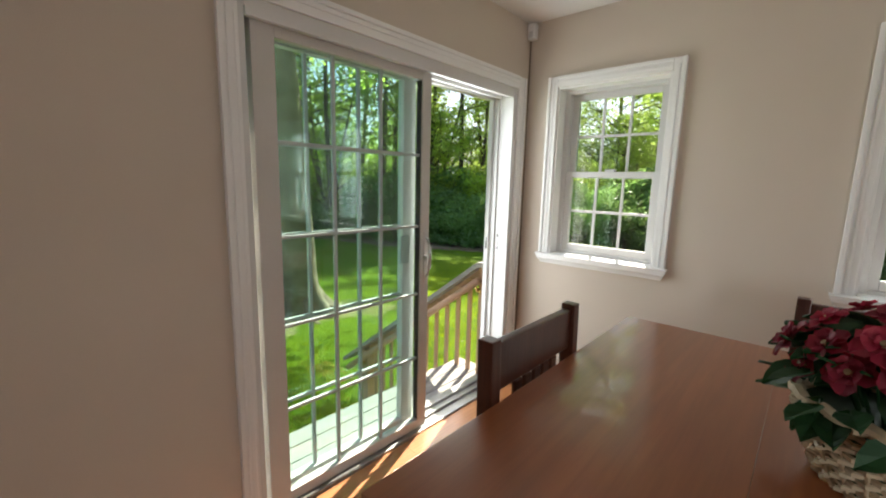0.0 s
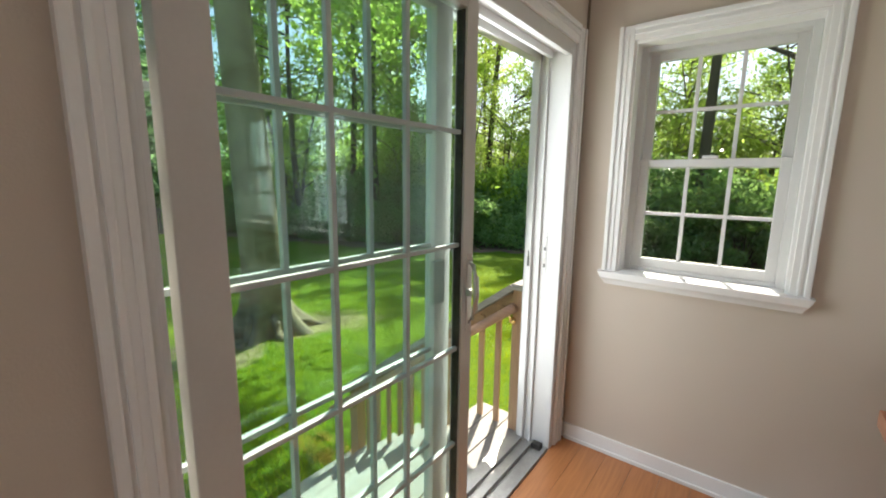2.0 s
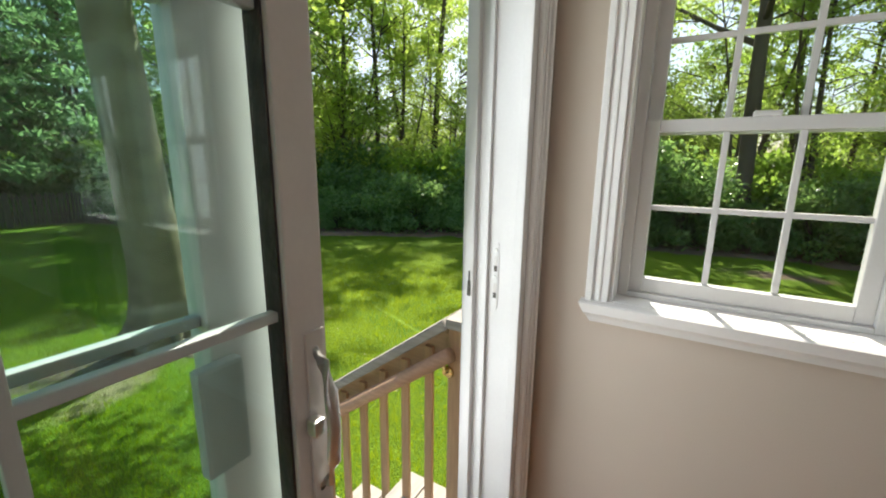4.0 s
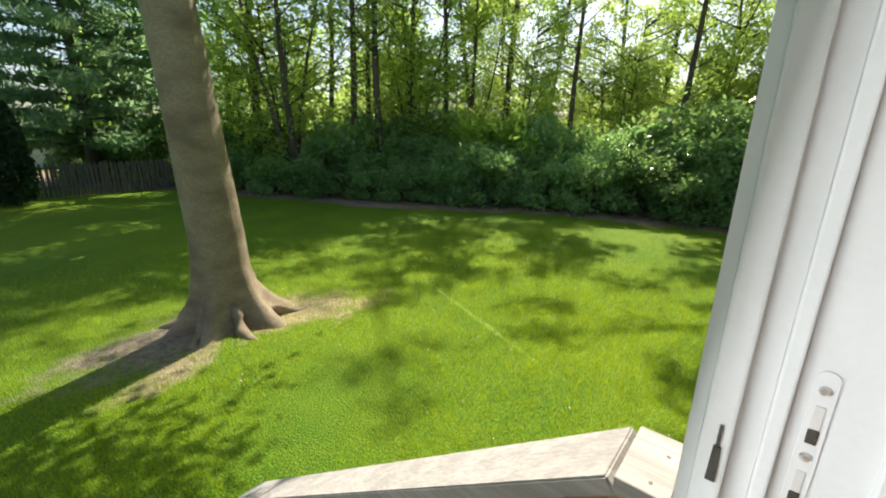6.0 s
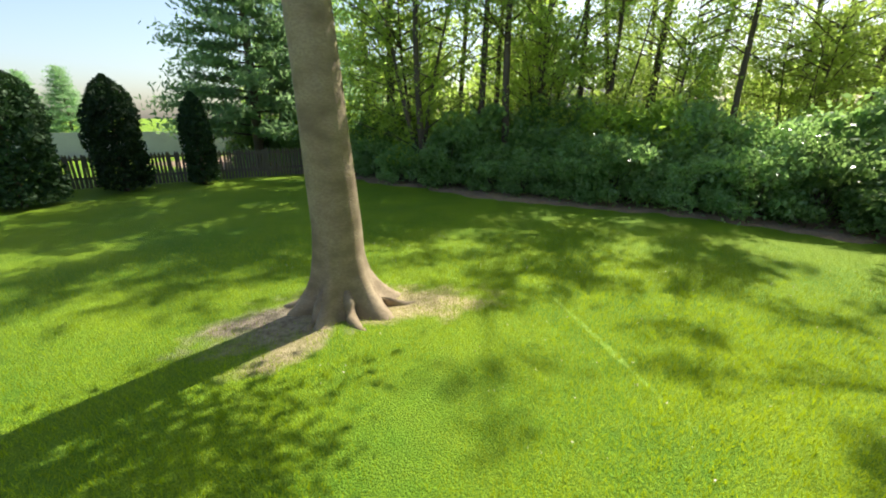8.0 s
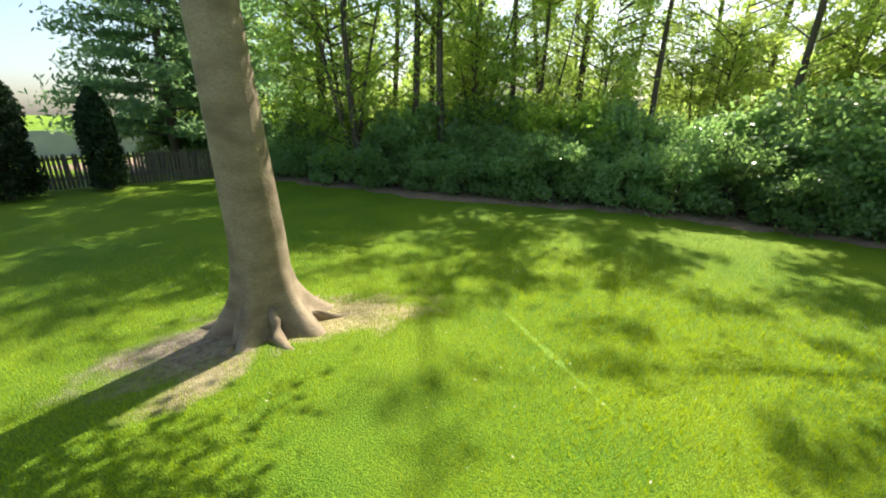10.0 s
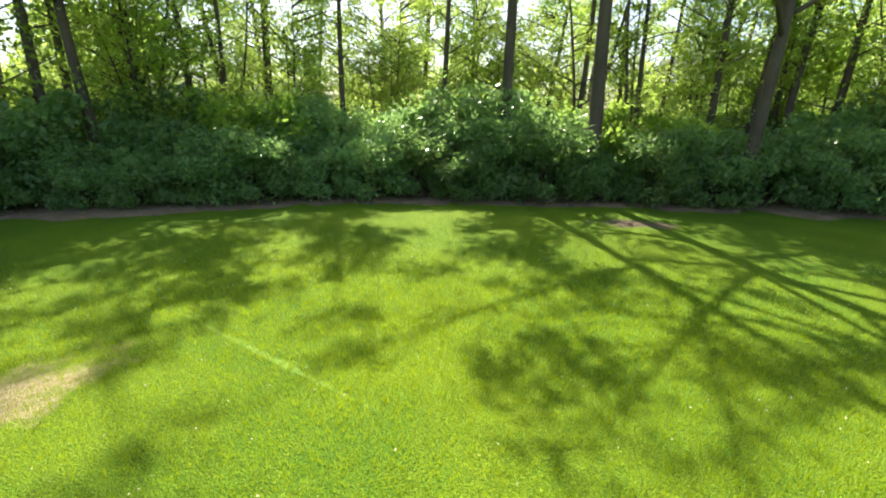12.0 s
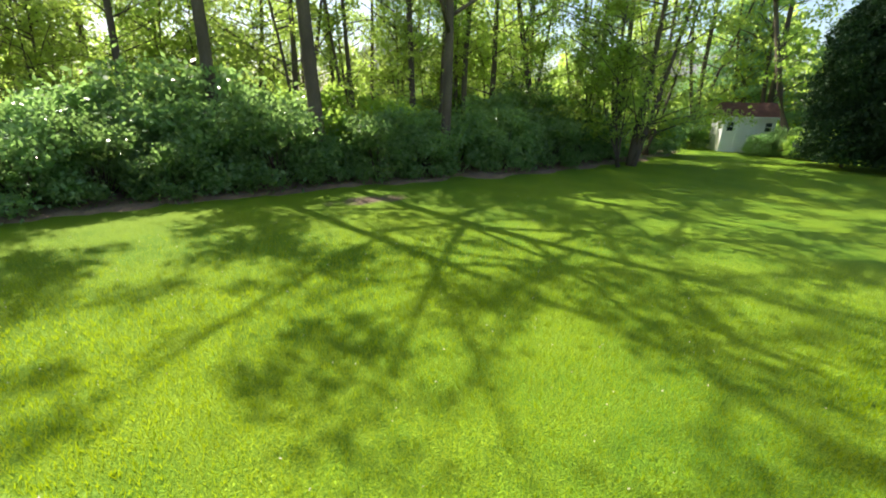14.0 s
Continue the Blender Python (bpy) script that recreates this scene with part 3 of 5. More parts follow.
# ---- dining table, chairs, flowers ----
TX0, TX1, TY0, TY1 = -2.12, -0.80, -2.12, -1.01
TH = 0.90                     # a counter-height table
table = thing("dining_table", "reddish-brown varnished wooden counter-height table with a plain thick top", "table")
for ya, yb in ((TY0, -1.4853), (-1.4847, TY1)):
    part("tabletop", solid(TX0, TX1, ya, yb, TH - 0.038, TH, 0.0004), TABLE, table, "half of the varnished top, joined at a seam")
ap = bmesh.new()
for a in ((TX0 + 0.06, TX1 - 0.06, TY0 + 0.06, TY0 + 0.082), (TX0 + 0.06, TX1 - 0.06, TY1 - 0.082, TY1 - 0.06), (TX0 + 0.06, TX0 + 0.082, TY0 + 0.083, TY1 - 0.083), (TX1 - 0.082, TX1 - 0.06, TY0 + 0.083, TY1 - 0.083)):
    block(ap, *a, TH - 0.13, TH - 0.038, 0.003)
part("apron", ap, TABLE, table)
for x in (TX0 + 0.055, TX1 - 0.125):
    for y in (TY0 + 0.055, TY1 - 0.125):
        part("leg", solid(x - 0.002, x + 0.072, y - 0.002, y + 0.072, 0, TH - 0.039, 0.006), TABLE, table)


def dining_chair(label):
    """Faces -y, the back along x; its origin on the floor under the back."""
    c = thing("dining_chair", label, "chair", "chairs round the table")
    for s in (-1, 1):
        p = bmesh.new()
        x = s * 0.222
        block(p, x - 0.02, x + 0.02, -0.022, 0.022, 0, 1.04, 0.004)
        for v in p.verts:
            v.co.y += 0.05 * max(0, v.co.z - 0.6)
        part("back_post", p, CHAIR, c)
        part("leg", solid(x - 0.02, x + 0.02, -0.45, -0.41, 0, 0.58, 0.004), CHAIR, c)
        part("side_rail", solid(x - 0.012, x + 0.012, -0.41, -0.022, 0.52, 0.58, 0.003), CHAIR, c)
        part("stretcher", solid(x - 0.01, x + 0.01, -0.41, -0.022, 0.16, 0.19, 0.003), CHAIR, c)
    part("top_rail", solid(-0.202, 0.202, 0.010, 0.036, 0.895, 1.025, 0.006), CHAIR, c)
    part("lower_rail", solid(-0.202, 0.202, -0.008, 0.016, 0.66, 0.71, 0.004), CHAIR, c)
    for i in range(5):
        x = -0.10 + i * 0.05
        part("back_slat", solid(x - 0.017, x + 0.017, 0.006, 0.018, 0.71, 0.897, 0.003), CHAIR, c)
    part("front_rail", solid(-0.202, 0.202, -0.44, -0.418, 0.52, 0.58, 0.003), CHAIR, c)
    part("seat", solid(-0.235, 0.235, -0.465, -0.024, 0.58, 0.612, 0.01), CHAIR, c)
    return c


chair = dining_chair("dark mahogany slat-back chair pushed in at the table's side")
chair.matrix_basis = pose(-1.48, -0.985, 0.0)
c2 = copy_thing(chair, pose(-0.60, -1.745, 0, 0, 0, -90))
c2["label"] = "dark mahogany slat-back chair at the table's far end"


def flower_basket(at):
    rng = np.random.default_rng(11)
    f = thing("flower_basket", "pale wicker basket of crimson silk flowers and dark leaves", "flower basket", at=at)
    for k in range(22):
        a = 2 * math.pi * k / 22
        pts = [((0.085 + 0.05 * math.sin(h * 1.3)) * math.cos(a), (0.085 + 0.05 * math.sin(h * 1.3)) * math.sin(a), 0.003 + 0.145 * h) for h in (0, 0.25, 0.5, 0.75, 1.0)]
        part("stake", tube(bmesh.new(), pts, [0.0035] * 5, 5), WICKER, f)
    for j in range(11):
        h = (j + 0.5) / 11
        r = 0.085 + 0.05 * math.sin(h * 1.3)
        wv = bmesh.new()
        n = 44
        pts = [((r + (0.005 if (k + j) % 2 else -0.005)) * math.cos(2 * math.pi * k / n), (r + (0.005 if (k + j) % 2 else -0.005)) * math.sin(2 * math.pi * k / n), 0.004 + 0.145 * h) for k in range(n + 1)]
        tube(wv, pts, [0.0055] * (n + 1), 5)
        part("weave", wv, WICKER, f)
    rim = bmesh.new()
    pts = [(0.134 * math.cos(2 * math.pi * k / 40), 0.134 * math.sin(2 * math.pi * k / 40), 0.152 + 0.004 * math.sin(k * 2.2)) for k in range(41)]
    tube(rim, pts, [0.01] * 41, 6)
    part("rim", rim, WICKER, f)
    part("filling", tube(bmesh.new(), [(0, 0, 0.004), (0, 0, 0.13)], [0.08, 0.122], 20), DARKLEAF, f)

    def petal_flower():
        bm = bmesh.new()
        for ring, n, tilt, size in ((0, 5, 0.25, 0.052), (1, 5, 0.75, 0.044), (2, 4, 1.15, 0.03)):
            for k in range(n):
                a = 2 * math.pi * (k + 0.5 * ring) / n + rng.uniform(-.2, .2)
                d = Vector((math.cos(a), math.sin(a), 0))
                sd = Vector((-d.y, d.x, 0))
                rows = []
                for u, w in ((0, 0.2), (0.35, 0.75), (0.7, 0.9), (1.0, 0.35)):
                    c = d * (u * size * math.cos(tilt)) + Vector((0, 0, u * size * math.sin(tilt) - 0.012 * u * u))
                    rows.append([bm.verts.new(c + sd * (s * w * size * 0.5) + Vector((0, 0, 0.007 * abs(s)))) for s in (-1, 0, 1)])
                for i in range(3):
                    for j in range(2):
                        bm.faces.new((rows[i][j], rows[i][j + 1], rows[i + 1][j + 1], rows[i + 1][j]))
        return mesh_of("flower", bm, PETAL)

    def broad_leaf():
        bm = bmesh.new()
        L, rows = 0.075, []
        for u, w in ((0, 0.05), (0.25, 0.8), (0.5, 1.0), (0.8, 0.6), (1.0, 0.04)):
            rows.append([bm.verts.new((s * w * 0.024, u * L, -0.02 * u * u + 0.006 * abs(s))) for s in (-1, 0, 1)])
        for i in range(4):
            for j in range(2):
                bm.faces.new((rows[i][j], rows[i][j + 1], rows[i + 1][j + 1], rows[i + 1][j]))
        return mesh_of("leaf", bm, DARKLEAF)

    flowers = [petal_flower() for _ in range(4)]
    centre = mesh_of("centre", tube(bmesh.new(), [(0, 0, 0.0), (0, 0, 0.014)], [0.012, 0.007], 8), CREAM)
    leaf = broad_leaf()
    for k in range(30):
        a, e = k * 2.39996, 0.02 + 1.35 * math.sqrt(((k + 0.5) / 30))
        e = math.pi / 2 - e
        r = 0.155 + rng.uniform(-0.03, 0.03)
        c = Vector((r * math.cos(e) * math.cos(a), r * math.cos(e) * math.sin(a), 0.17 + 0.15 * math.sin(e)))
        q = (c - Vector((0, 0, 0.16))).to_track_quat("Z", "Y").to_matrix().to_4x4()
        o = new("flower", flowers[k % 4])
        o.matrix_basis = Matrix.Translation(c) @ q @ Matrix.Scale(rng.uniform(0.6, 0.95), 4)
        o.parent = f
        m = new("centre", centre)
        m.parent = o
    for k in range(110):
        a, e = rng.uniform(0, 6.283), rng.uniform(-0.25, 1.4)
        r = rng.uniform(0.09, 0.155)
        c = Vector((r * math.cos(e) * math.cos(a), r * math.cos(e) * math.sin(a), 0.16 + 0.12 * math.sin(e)))
        o = new("leaf", leaf)
        o.matrix_basis = Matrix.Translation(c) @ Euler((rng.uniform(-.9, .5), rng.uniform(-.6, .6), a - 1.57 + rng.uniform(-.7, .7))).to_matrix().to_4x4()
        o.parent = f
    for k in range(14):
        a = k * 2.4
        stem = tube(bmesh.new(), [(0.03 * math.cos(a), 0.03 * math.sin(a), 0.1), (0.09 * math.cos(a), 0.09 * math.sin(a), 0.22), (0.17 * math.cos(a), 0.17 * math.sin(a), 0.25)], [0.003] * 3, 5)
        part("stem", stem, DARKLEAF, f)
    return f


flower_basket((-1.49, -1.655, TH))

# ---- back steps and railing ----
RISE, RUN, TREADS = 0.19, 0.262, 5
steps = thing("back_steps", "weathered wooden back steps down to the lawn", "steps")
for i in range(TREADS + 1):
    z = -0.06 - RISE * i
    ya = WT + 0.035 if i == 0 else WT + 0.40 + RUN * (i - 1)
    yb = WT + 0.40 + RUN * i
    n = 3 if i == 0 else 2
    w = (yb - ya + (0.025 if i else 0.0)) / n
    for k in range(n):
        part("tread_board", solid(-1.95, 0.10, ya + k * w + 0.003, ya + (k + 1) * w - 0.003, z - 0.036, z, 0.004), GREYWOOD, steps)
    if i <= TREADS:
        part("riser", solid(-1.93, 0.08, yb - 0.018, yb, max(z - RISE, GROUND), z - 0.037), GREYWOOD, steps)
for x in (-1.93, -0.92, 0.045):
    bm = bmesh.new()
    for i in range(TREADS + 1):
        ya = WT + 0.002 if i == 0 else WT + 0.40 + RUN * (i - 1)
        block(bm, x, x + 0.036, ya, WT + 0.38 + RUN * i, GROUND, -0.0965 - RISE * i)
    part("stringer", bm, CEDAR_Y, steps)

RX = 0.015                       # the railing's centre line
rail = thing("stair_railing", "cedar stair railing with square balusters and a bleached flat cap", "railing")
PY, PZ = 0.285, 0.842             # where the cap turns down
EY, EZ = 2.02, -0.445
SL = (EZ - PZ) / (EY - PY)
part("newel_post", solid(RX - 0.07, RX + 0.02, 0.215, 0.305, -0.06, PZ - 0.037, 0.005), CEDAR, rail)
part("newel_post", solid(RX - 0.07, RX + 0.02, 1.67, 1.76, GROUND, PZ + SL * (1.76 - PY) - 0.04, 0.005), CEDAR, rail)
cap0 = bmesh.new()
block(cap0, RX - 0.125, RX + 0.035, 0.203, PY, PZ - 0.036, PZ, 0.004)
part("cap", cap0, GREYCAP, rail, "sun-bleached flat cap")
part("cap", bent_box([(RX - 0.045, PY + 0.002, PZ - 0.022), (RX - 0.045, EY, EZ - 0.022)], 0.16, 0.036), GREYCAP, rail, "sun-bleached sloping cap")
part("sub_rail", bent_box([(RX - 0.02, 0.306, PZ - 0.10 + SL * 0.02), (RX - 0.02, 1.67, PZ - 0.10 + SL * (1.67 - PY))], 0.036, 0.088), CEDAR_Y, rail)
for i in range(11):
    y = 0.40 + i * 0.116
    zt = PZ - 0.075 + SL * (y - PY)
    k = max(0, math.ceil((y - WT - 0.40) / RUN))
    zb = -0.06 - RISE * k
    part("baluster", solid(RX - 0.056, RX - 0.0385, y - 0.018, y + 0.018, zb, zt, 0.003), CEDAR, rail)
    
for dx, y in ((-0.10, 0.235), (-0.02, 0.225), (-0.09, 0.33), (0.01, 0.34), (-0.09, 1.69), (0.01, 1.70)):
    z = PZ if y < PY else PZ - 0.004 + SL * (y - PY)
    part("nail", tube(bmesh.new(), [(RX + dx, y, z - 0.004), (RX + dx, y, z + 0.0012)], [0.0035, 0.0035], 8), DARKMETAL, rail, "dark nail head")
hr = bmesh.new()
h0, h1 = Vector((RX - 0.115, 0.27, PZ - 0.135)), Vector((RX - 0.115, 1.95, PZ - 0.135 + SL * (1.95 - 0.27)))
tube(hr, [h0, h0.lerp(h1, 0.5), h1], [0.027, 0.027, 0.027], 14)
part("handrail", hr, HANDRAIL, rail, "rounded pinkish wooden handrail", True)
for y in (0.30, 1.70):
    z = PZ - 0.135 + SL * (y - 0.27)
    bk = bmesh.new()
    tube(bk, [(RX - 0.07, y, z - 0.075), (RX - 0.10, y, z - 0.07), (RX - 0.115, y, z - 0.028)], [0.007, 0.007, 0.009], 8)
    tube(bk, [(RX - 0.0695, y, z - 0.075), (RX - 0.078, y, z - 0.075)], [0.024, 0.02], 12)
    part("bracket", bk, BRASS, rail, "brass handrail bracket", True)

# ---- ground ----
HEDGE = [(-1.0, 30.0), (5.2, 21.8), (7.2, 17.6), (9.0, 11.2), (10.7, 8.6), (12.3, 5.7), (13.0, 1.2), (13.6, -3.0), (13.4, -9.0), (14.4, -15.5), (16.5, -22.5)]


def hedge_at(s):
    """The hedge's front foot at s, 0 to 1 along it, and the way back into the wood."""
    f = s * (len(HEDGE) - 1)
    i = min(int(f), len(HEDGE) - 2)
    a, b = Vector(HEDGE[i]), Vector(HEDGE[i + 1])
    d = (b - a).normalized()
    return a.lerp(b, f - i), Vector((-d.y, d.x))


g = bmesh.new()
xs = [-900, -300, -90] + [-40 + 2.0 * i for i in range(41)] + [90, 300, 900]
ys = [-900, -300, -90] + [-40 + 2.0 * i for i in range(41)] + [90, 300, 900]
grid = [[g.verts.new((x, y, GROUND + (0.03 * noise.noise(Vector((x * 0.25, y * 0.25, 0))) if max(abs(x), abs(y)) < 50 and not (-6 < x < 2 and -6 < y < 3) else 0))) for x in xs] for y in ys]
for j in range(len(ys) - 1):
    for i in range(len(xs) - 1):
        g.faces.new((grid[j][i], grid[j][i + 1], grid[j + 1][i + 1], grid[j + 1][i]))
for v in g.verts:
    if -6 < v.co.x < 1 and -6 < v.co.y < 3:
        v.co.z = GROUND + 0.16          # graded up to the house
ground = structure("ground", g, LAWN, "mown green lawn that reaches into the wood", "lawn")
for f in ground.data.polygons:
    f.use_smooth = True


def height(x, y):
    if max(abs(x), abs(y)) < 50 and not (-6 < x < 2 and -6 < y < 3):
        return GROUND + 0.03 * noise.noise(Vector((x * 0.25, y * 0.25, 0)))
    return GROUND


strip = bmesh.new()
prev = None
N = 150
for i in range(N + 1):
    p, back = hedge_at(i / N)
    wob = 0.75 * noise.noise(Vector((i * 0.33, 3.1, 0))) + 0.25 * noise.noise(Vector((i * 1.1, 7.0, 0)))
    row = []
    for d, lift in ((-0.75 + wob, -0.02), (-0.4 + wob, 0.045), (0.6, 0.06), (2.5, 0.06), (12.0, 0.05), (26.0, 0.04)):
        q = p + back * d
        row.append(strip.verts.new((q.x, q.y, height(q.x, q.y) + lift)))
    if prev:
        for a in range(5):
            strip.faces.new((prev[a], row[a], row[a + 1], prev[a + 1]))
    prev = row
bmesh.ops.recalc_face_normals(strip, faces=strip.faces[:])
structure("woodland_floor", strip, SOIL, "brown leaf litter and soil under the hedge and trees", "soil")


# ---- lawn blades ----
def lawn_blades():
    rng = np.random.default_rng(5)
    n = 520000
    p = np.stack([rng.uniform(-5.0, 11.5, n), rng.uniform(-8.5, 10.5, n)], 1)
    far = np.hypot(p[:, 0] - 0.6, p[:, 1] - 1.0)
    p = p[rng.uniform(0, 1, n) < np.clip(1.15 - far / 9.0, 0.0, 1.0) ** 1.3]
    keep = ~((p[:, 0] < 0.35) & (p[:, 1] < 1.95))
    bare = np.zeros(len(p), bool)
    for px, py, rx, ry in ((0.95, 5.75, 1.25, 0.7), (2.2, 5.35, 0.95, 0.5), (0.5, 4.95, 0.5, 0.25)):
        bare |= np.hypot((p[:, 0] - px) / rx, (p[:, 1] - py) / ry) < rng.uniform(0.25, 1.15, len(p))
    p = p[keep & ~bare]
    n = len(p)
    h = rng.uniform(0.035, 0.075, n)
    n = len(p)
    a = rng.uniform(0, 2 * np.pi, n)
    lean = rng.normal(0, 0.03, (n, 2))
    z = GROUND - 0.03 + 0.16 * np.clip(1 - p[:, 0] / 2, 0, 1) * np.clip(2 - p[:, 1] / 2, 0, 1)
    w = 0.006
    v = np.empty((n, 3, 3))
    v[:, 0] = np.stack([p[:, 0] - w * np.cos(a), p[:, 1] - w * np.sin(a), z], 1)
    v[:, 1] = np.stack([p[:, 0] + w * np.cos(a), p[:, 1] + w * np.sin(a), z], 1)
    v[:, 2] = np.stack([p[:, 0] + lean[:, 0], p[:, 1] + lean[:, 1], z + 0.03 + h], 1)
    me = bpy.data.meshes.new("lawn_blades")
    me.vertices.add(n * 3)
    me.vertices.foreach_set("co", v.astype(np.float32).ravel())
    me.loops.add(n * 3)
    me.loops.foreach_set("vertex_index", np.arange(n * 3, dtype=np.int32))
    me.polygons.add(n)
    me.polygons.foreach_set("loop_start", np.arange(0, n * 3, 3, dtype=np.int32))
    me.update(calc_edges=True)
    me.materials.append(GRASS)
    return tagged(new("lawn_grass", me), "short bright green grass blades of the lawn", "grass", "", "stuff")


lawn_blades()


def fallen_petals():
    rng = np.random.default_rng(15)
    n = 900
    p = np.stack([rng.uniform(0.5, 10, n), rng.uniform(-7, 9, n), np.full(n, GROUND + 0.045)], 1)
    p[:, 2] += rng.uniform(0, 0.02, n)
    return tagged(new("fallen_petals", leaf_mesh("fallen_petals", p, rng.uniform(0.012, 0.034, n), rng, LITTER, 1.0, 0.5)), "small pale petals and dry leaves scattered on the lawn", "litter", "", "stuff")


LITTER = surface("pale_dry_petals", (0.5, 0.45, 0.3), (0.66, 0.6, 0.48), 0.8, 9, 60)
fallen_petals()


# ---- the big tree by the steps ----
def big_tree():
    rng = np.random.default_rng(3)
    t = thing("shade_tree", "tall grey-brown tree with a flared root base beside the steps", "tree", at=(1.40, 5.80, GROUND))
    bm = bmesh.new()
    sides, rings = 72, []
    prof = [(-0.15, 0.62), (0.0, 0.56), (0.08, 0.50), (0.18, 0.445), (0.32, 0.405), (0.5, 0.378), (0.8, 0.35), (1.2, 0.332), (1.8, 0.318), (2.4, 0.305), (3.2, 0.288), (4.0, 0.272), (5.0, 0.25), (6.5, 0.22), (8.5, 0.18), (11, 0.12), (14, 0.03)]
    for z, r in prof:
        cx = 0.03 - 0.052 * max(0, z - 1.2) ** 1.05
        ring = []
        fl = max(0, 1 - z / 0.75)
        for k in range(sides):
            a = 2 * math.pi * k / sides
            lobe = 0.34 * fl ** 1.7 * (0.5 + 0.5 * math.cos(6 * a + 0.9 + 0.6 * math.sin(2 * a))) ** 2.0 + 0.20 * fl ** 1.4 * max(0, math.cos(a + 0.6)) ** 3
            rr = r * (1 - 0.12 * fl) + lobe * 0.9 + 0.012 * noise.noise(Vector((math.cos(a) * 3, math.sin(a) * 3, z * 1.3))) + 0.006 * noise.noise(Vector((math.cos(a) * 9, math.sin(a) * 9, z * 5)))
            ring.append(bm.verts.new((cx + rr * math.cos(a), rr * math.sin(a), z)))
        rings.append(ring)
    for a, b in zip(rings, rings[1:]):
        for k in range(sides):
            bm.faces.new((a[k], a[(k + 1) % sides], b[(k + 1) % sides], b[k]))
    part("trunk", bm, BARK, t, "smooth grey-brown bark", True)
    for k, (a, ln) in enumerate(((0.35, 1.0), (-0.1, 0.8), (-0.5, 1.1), (-0.9, 0.85), (-1.6, 0.9), (2.6, 0.9), (-2.5, 0.8))):
        pts = []
        for r, z, wag in ((0.30, 0.42, 0.0), (0.44, 0.19, 0.02), (0.62, 0.05, 0.06), (0.85, -0.02, 0.02), (1.15, -0.07, -0.08), (1.35, -0.12, -0.1)):
            q = a + wag * (1 if k % 2 else -1)
            pts.append((r * (1 if r < 0.5 else ln) * math.cos(q), r * (1 if r < 0.5 else ln) * math.sin(q), z))
        part("root", tube(bmesh.new(), pts, [0.04, 0.085, 0.08, 0.06, 0.045, 0.03], 12), BARK, t, "", True)
    cl = []
    for k in range(13):
        z = 5.2 + 0.62 * k
        a = k * 2.4
        ln = 3.6 - 0.17 * k
        c0 = Vector((0.03 - 0.052 * (z - 1.2) ** 1.05, 0, z))
        d = Vector((math.cos(a), math.sin(a), 0.45))
        lb = bmesh.new()
        pts = [c0 + d * (ln * u) + Vector((0, 0, 0.25 * u * u * ln)) for u in (0, 0.3, 0.6, 1)]
        tube(lb, pts, [0.075, 0.05, 0.035, 0.012], 7)
        part("limb", lb, BARK, t, "", True)
        for _ in range(9):
            u = rng.uniform(0.35, 1.1)
            cl.append(c0 + d * (ln * u) + Vector(rng.normal(0, 0.5, 3)))
    # low limbs out of view, added so their leaves dapple the lawn with shade
    low = []
    for k, (a, z, ln) in enumerate(((0.1, 5.6, 3.0), (-0.3, 6.0, 3.4), (-0.65, 5.6, 3.2), (-0.1, 6.6, 3.6), (-0.5, 7.0, 3.4))):
        c0 = Vector((0.03 - 0.052 * (z - 1.2) ** 1.05, 0, z))
        d = Vector((math.cos(a), math.sin(a), 0.12))
        part("limb", tube(bmesh.new(), [c0 + d * (ln * u) + Vector((0, 0, 0.2 * math.sin(3 * u + k))) for u in (0, 0.3, 0.6, 1)], [0.09, 0.06, 0.04, 0.012], 8), BARK, t, "", True)
        for _ in range(6):
            low.append(c0 + d * (ln * rng.uniform(0.3, 1.1)) + Vector(rng.normal(0, 0.35, 3)))
    cl, low = np.array(cl), np.array(low)
    cen = np.concatenate([cl[rng.integers(0, len(cl), 4700)], low[rng.integers(0, len(low), 4000)]]) + rng.normal(0, 0.3, (8700, 3))
    cr = new("crown", leaf_mesh("crown", cen, rng.uniform(0.1, 0.2, 8700), rng, LEAF))
    cr.parent = t
    return t


big_tree()


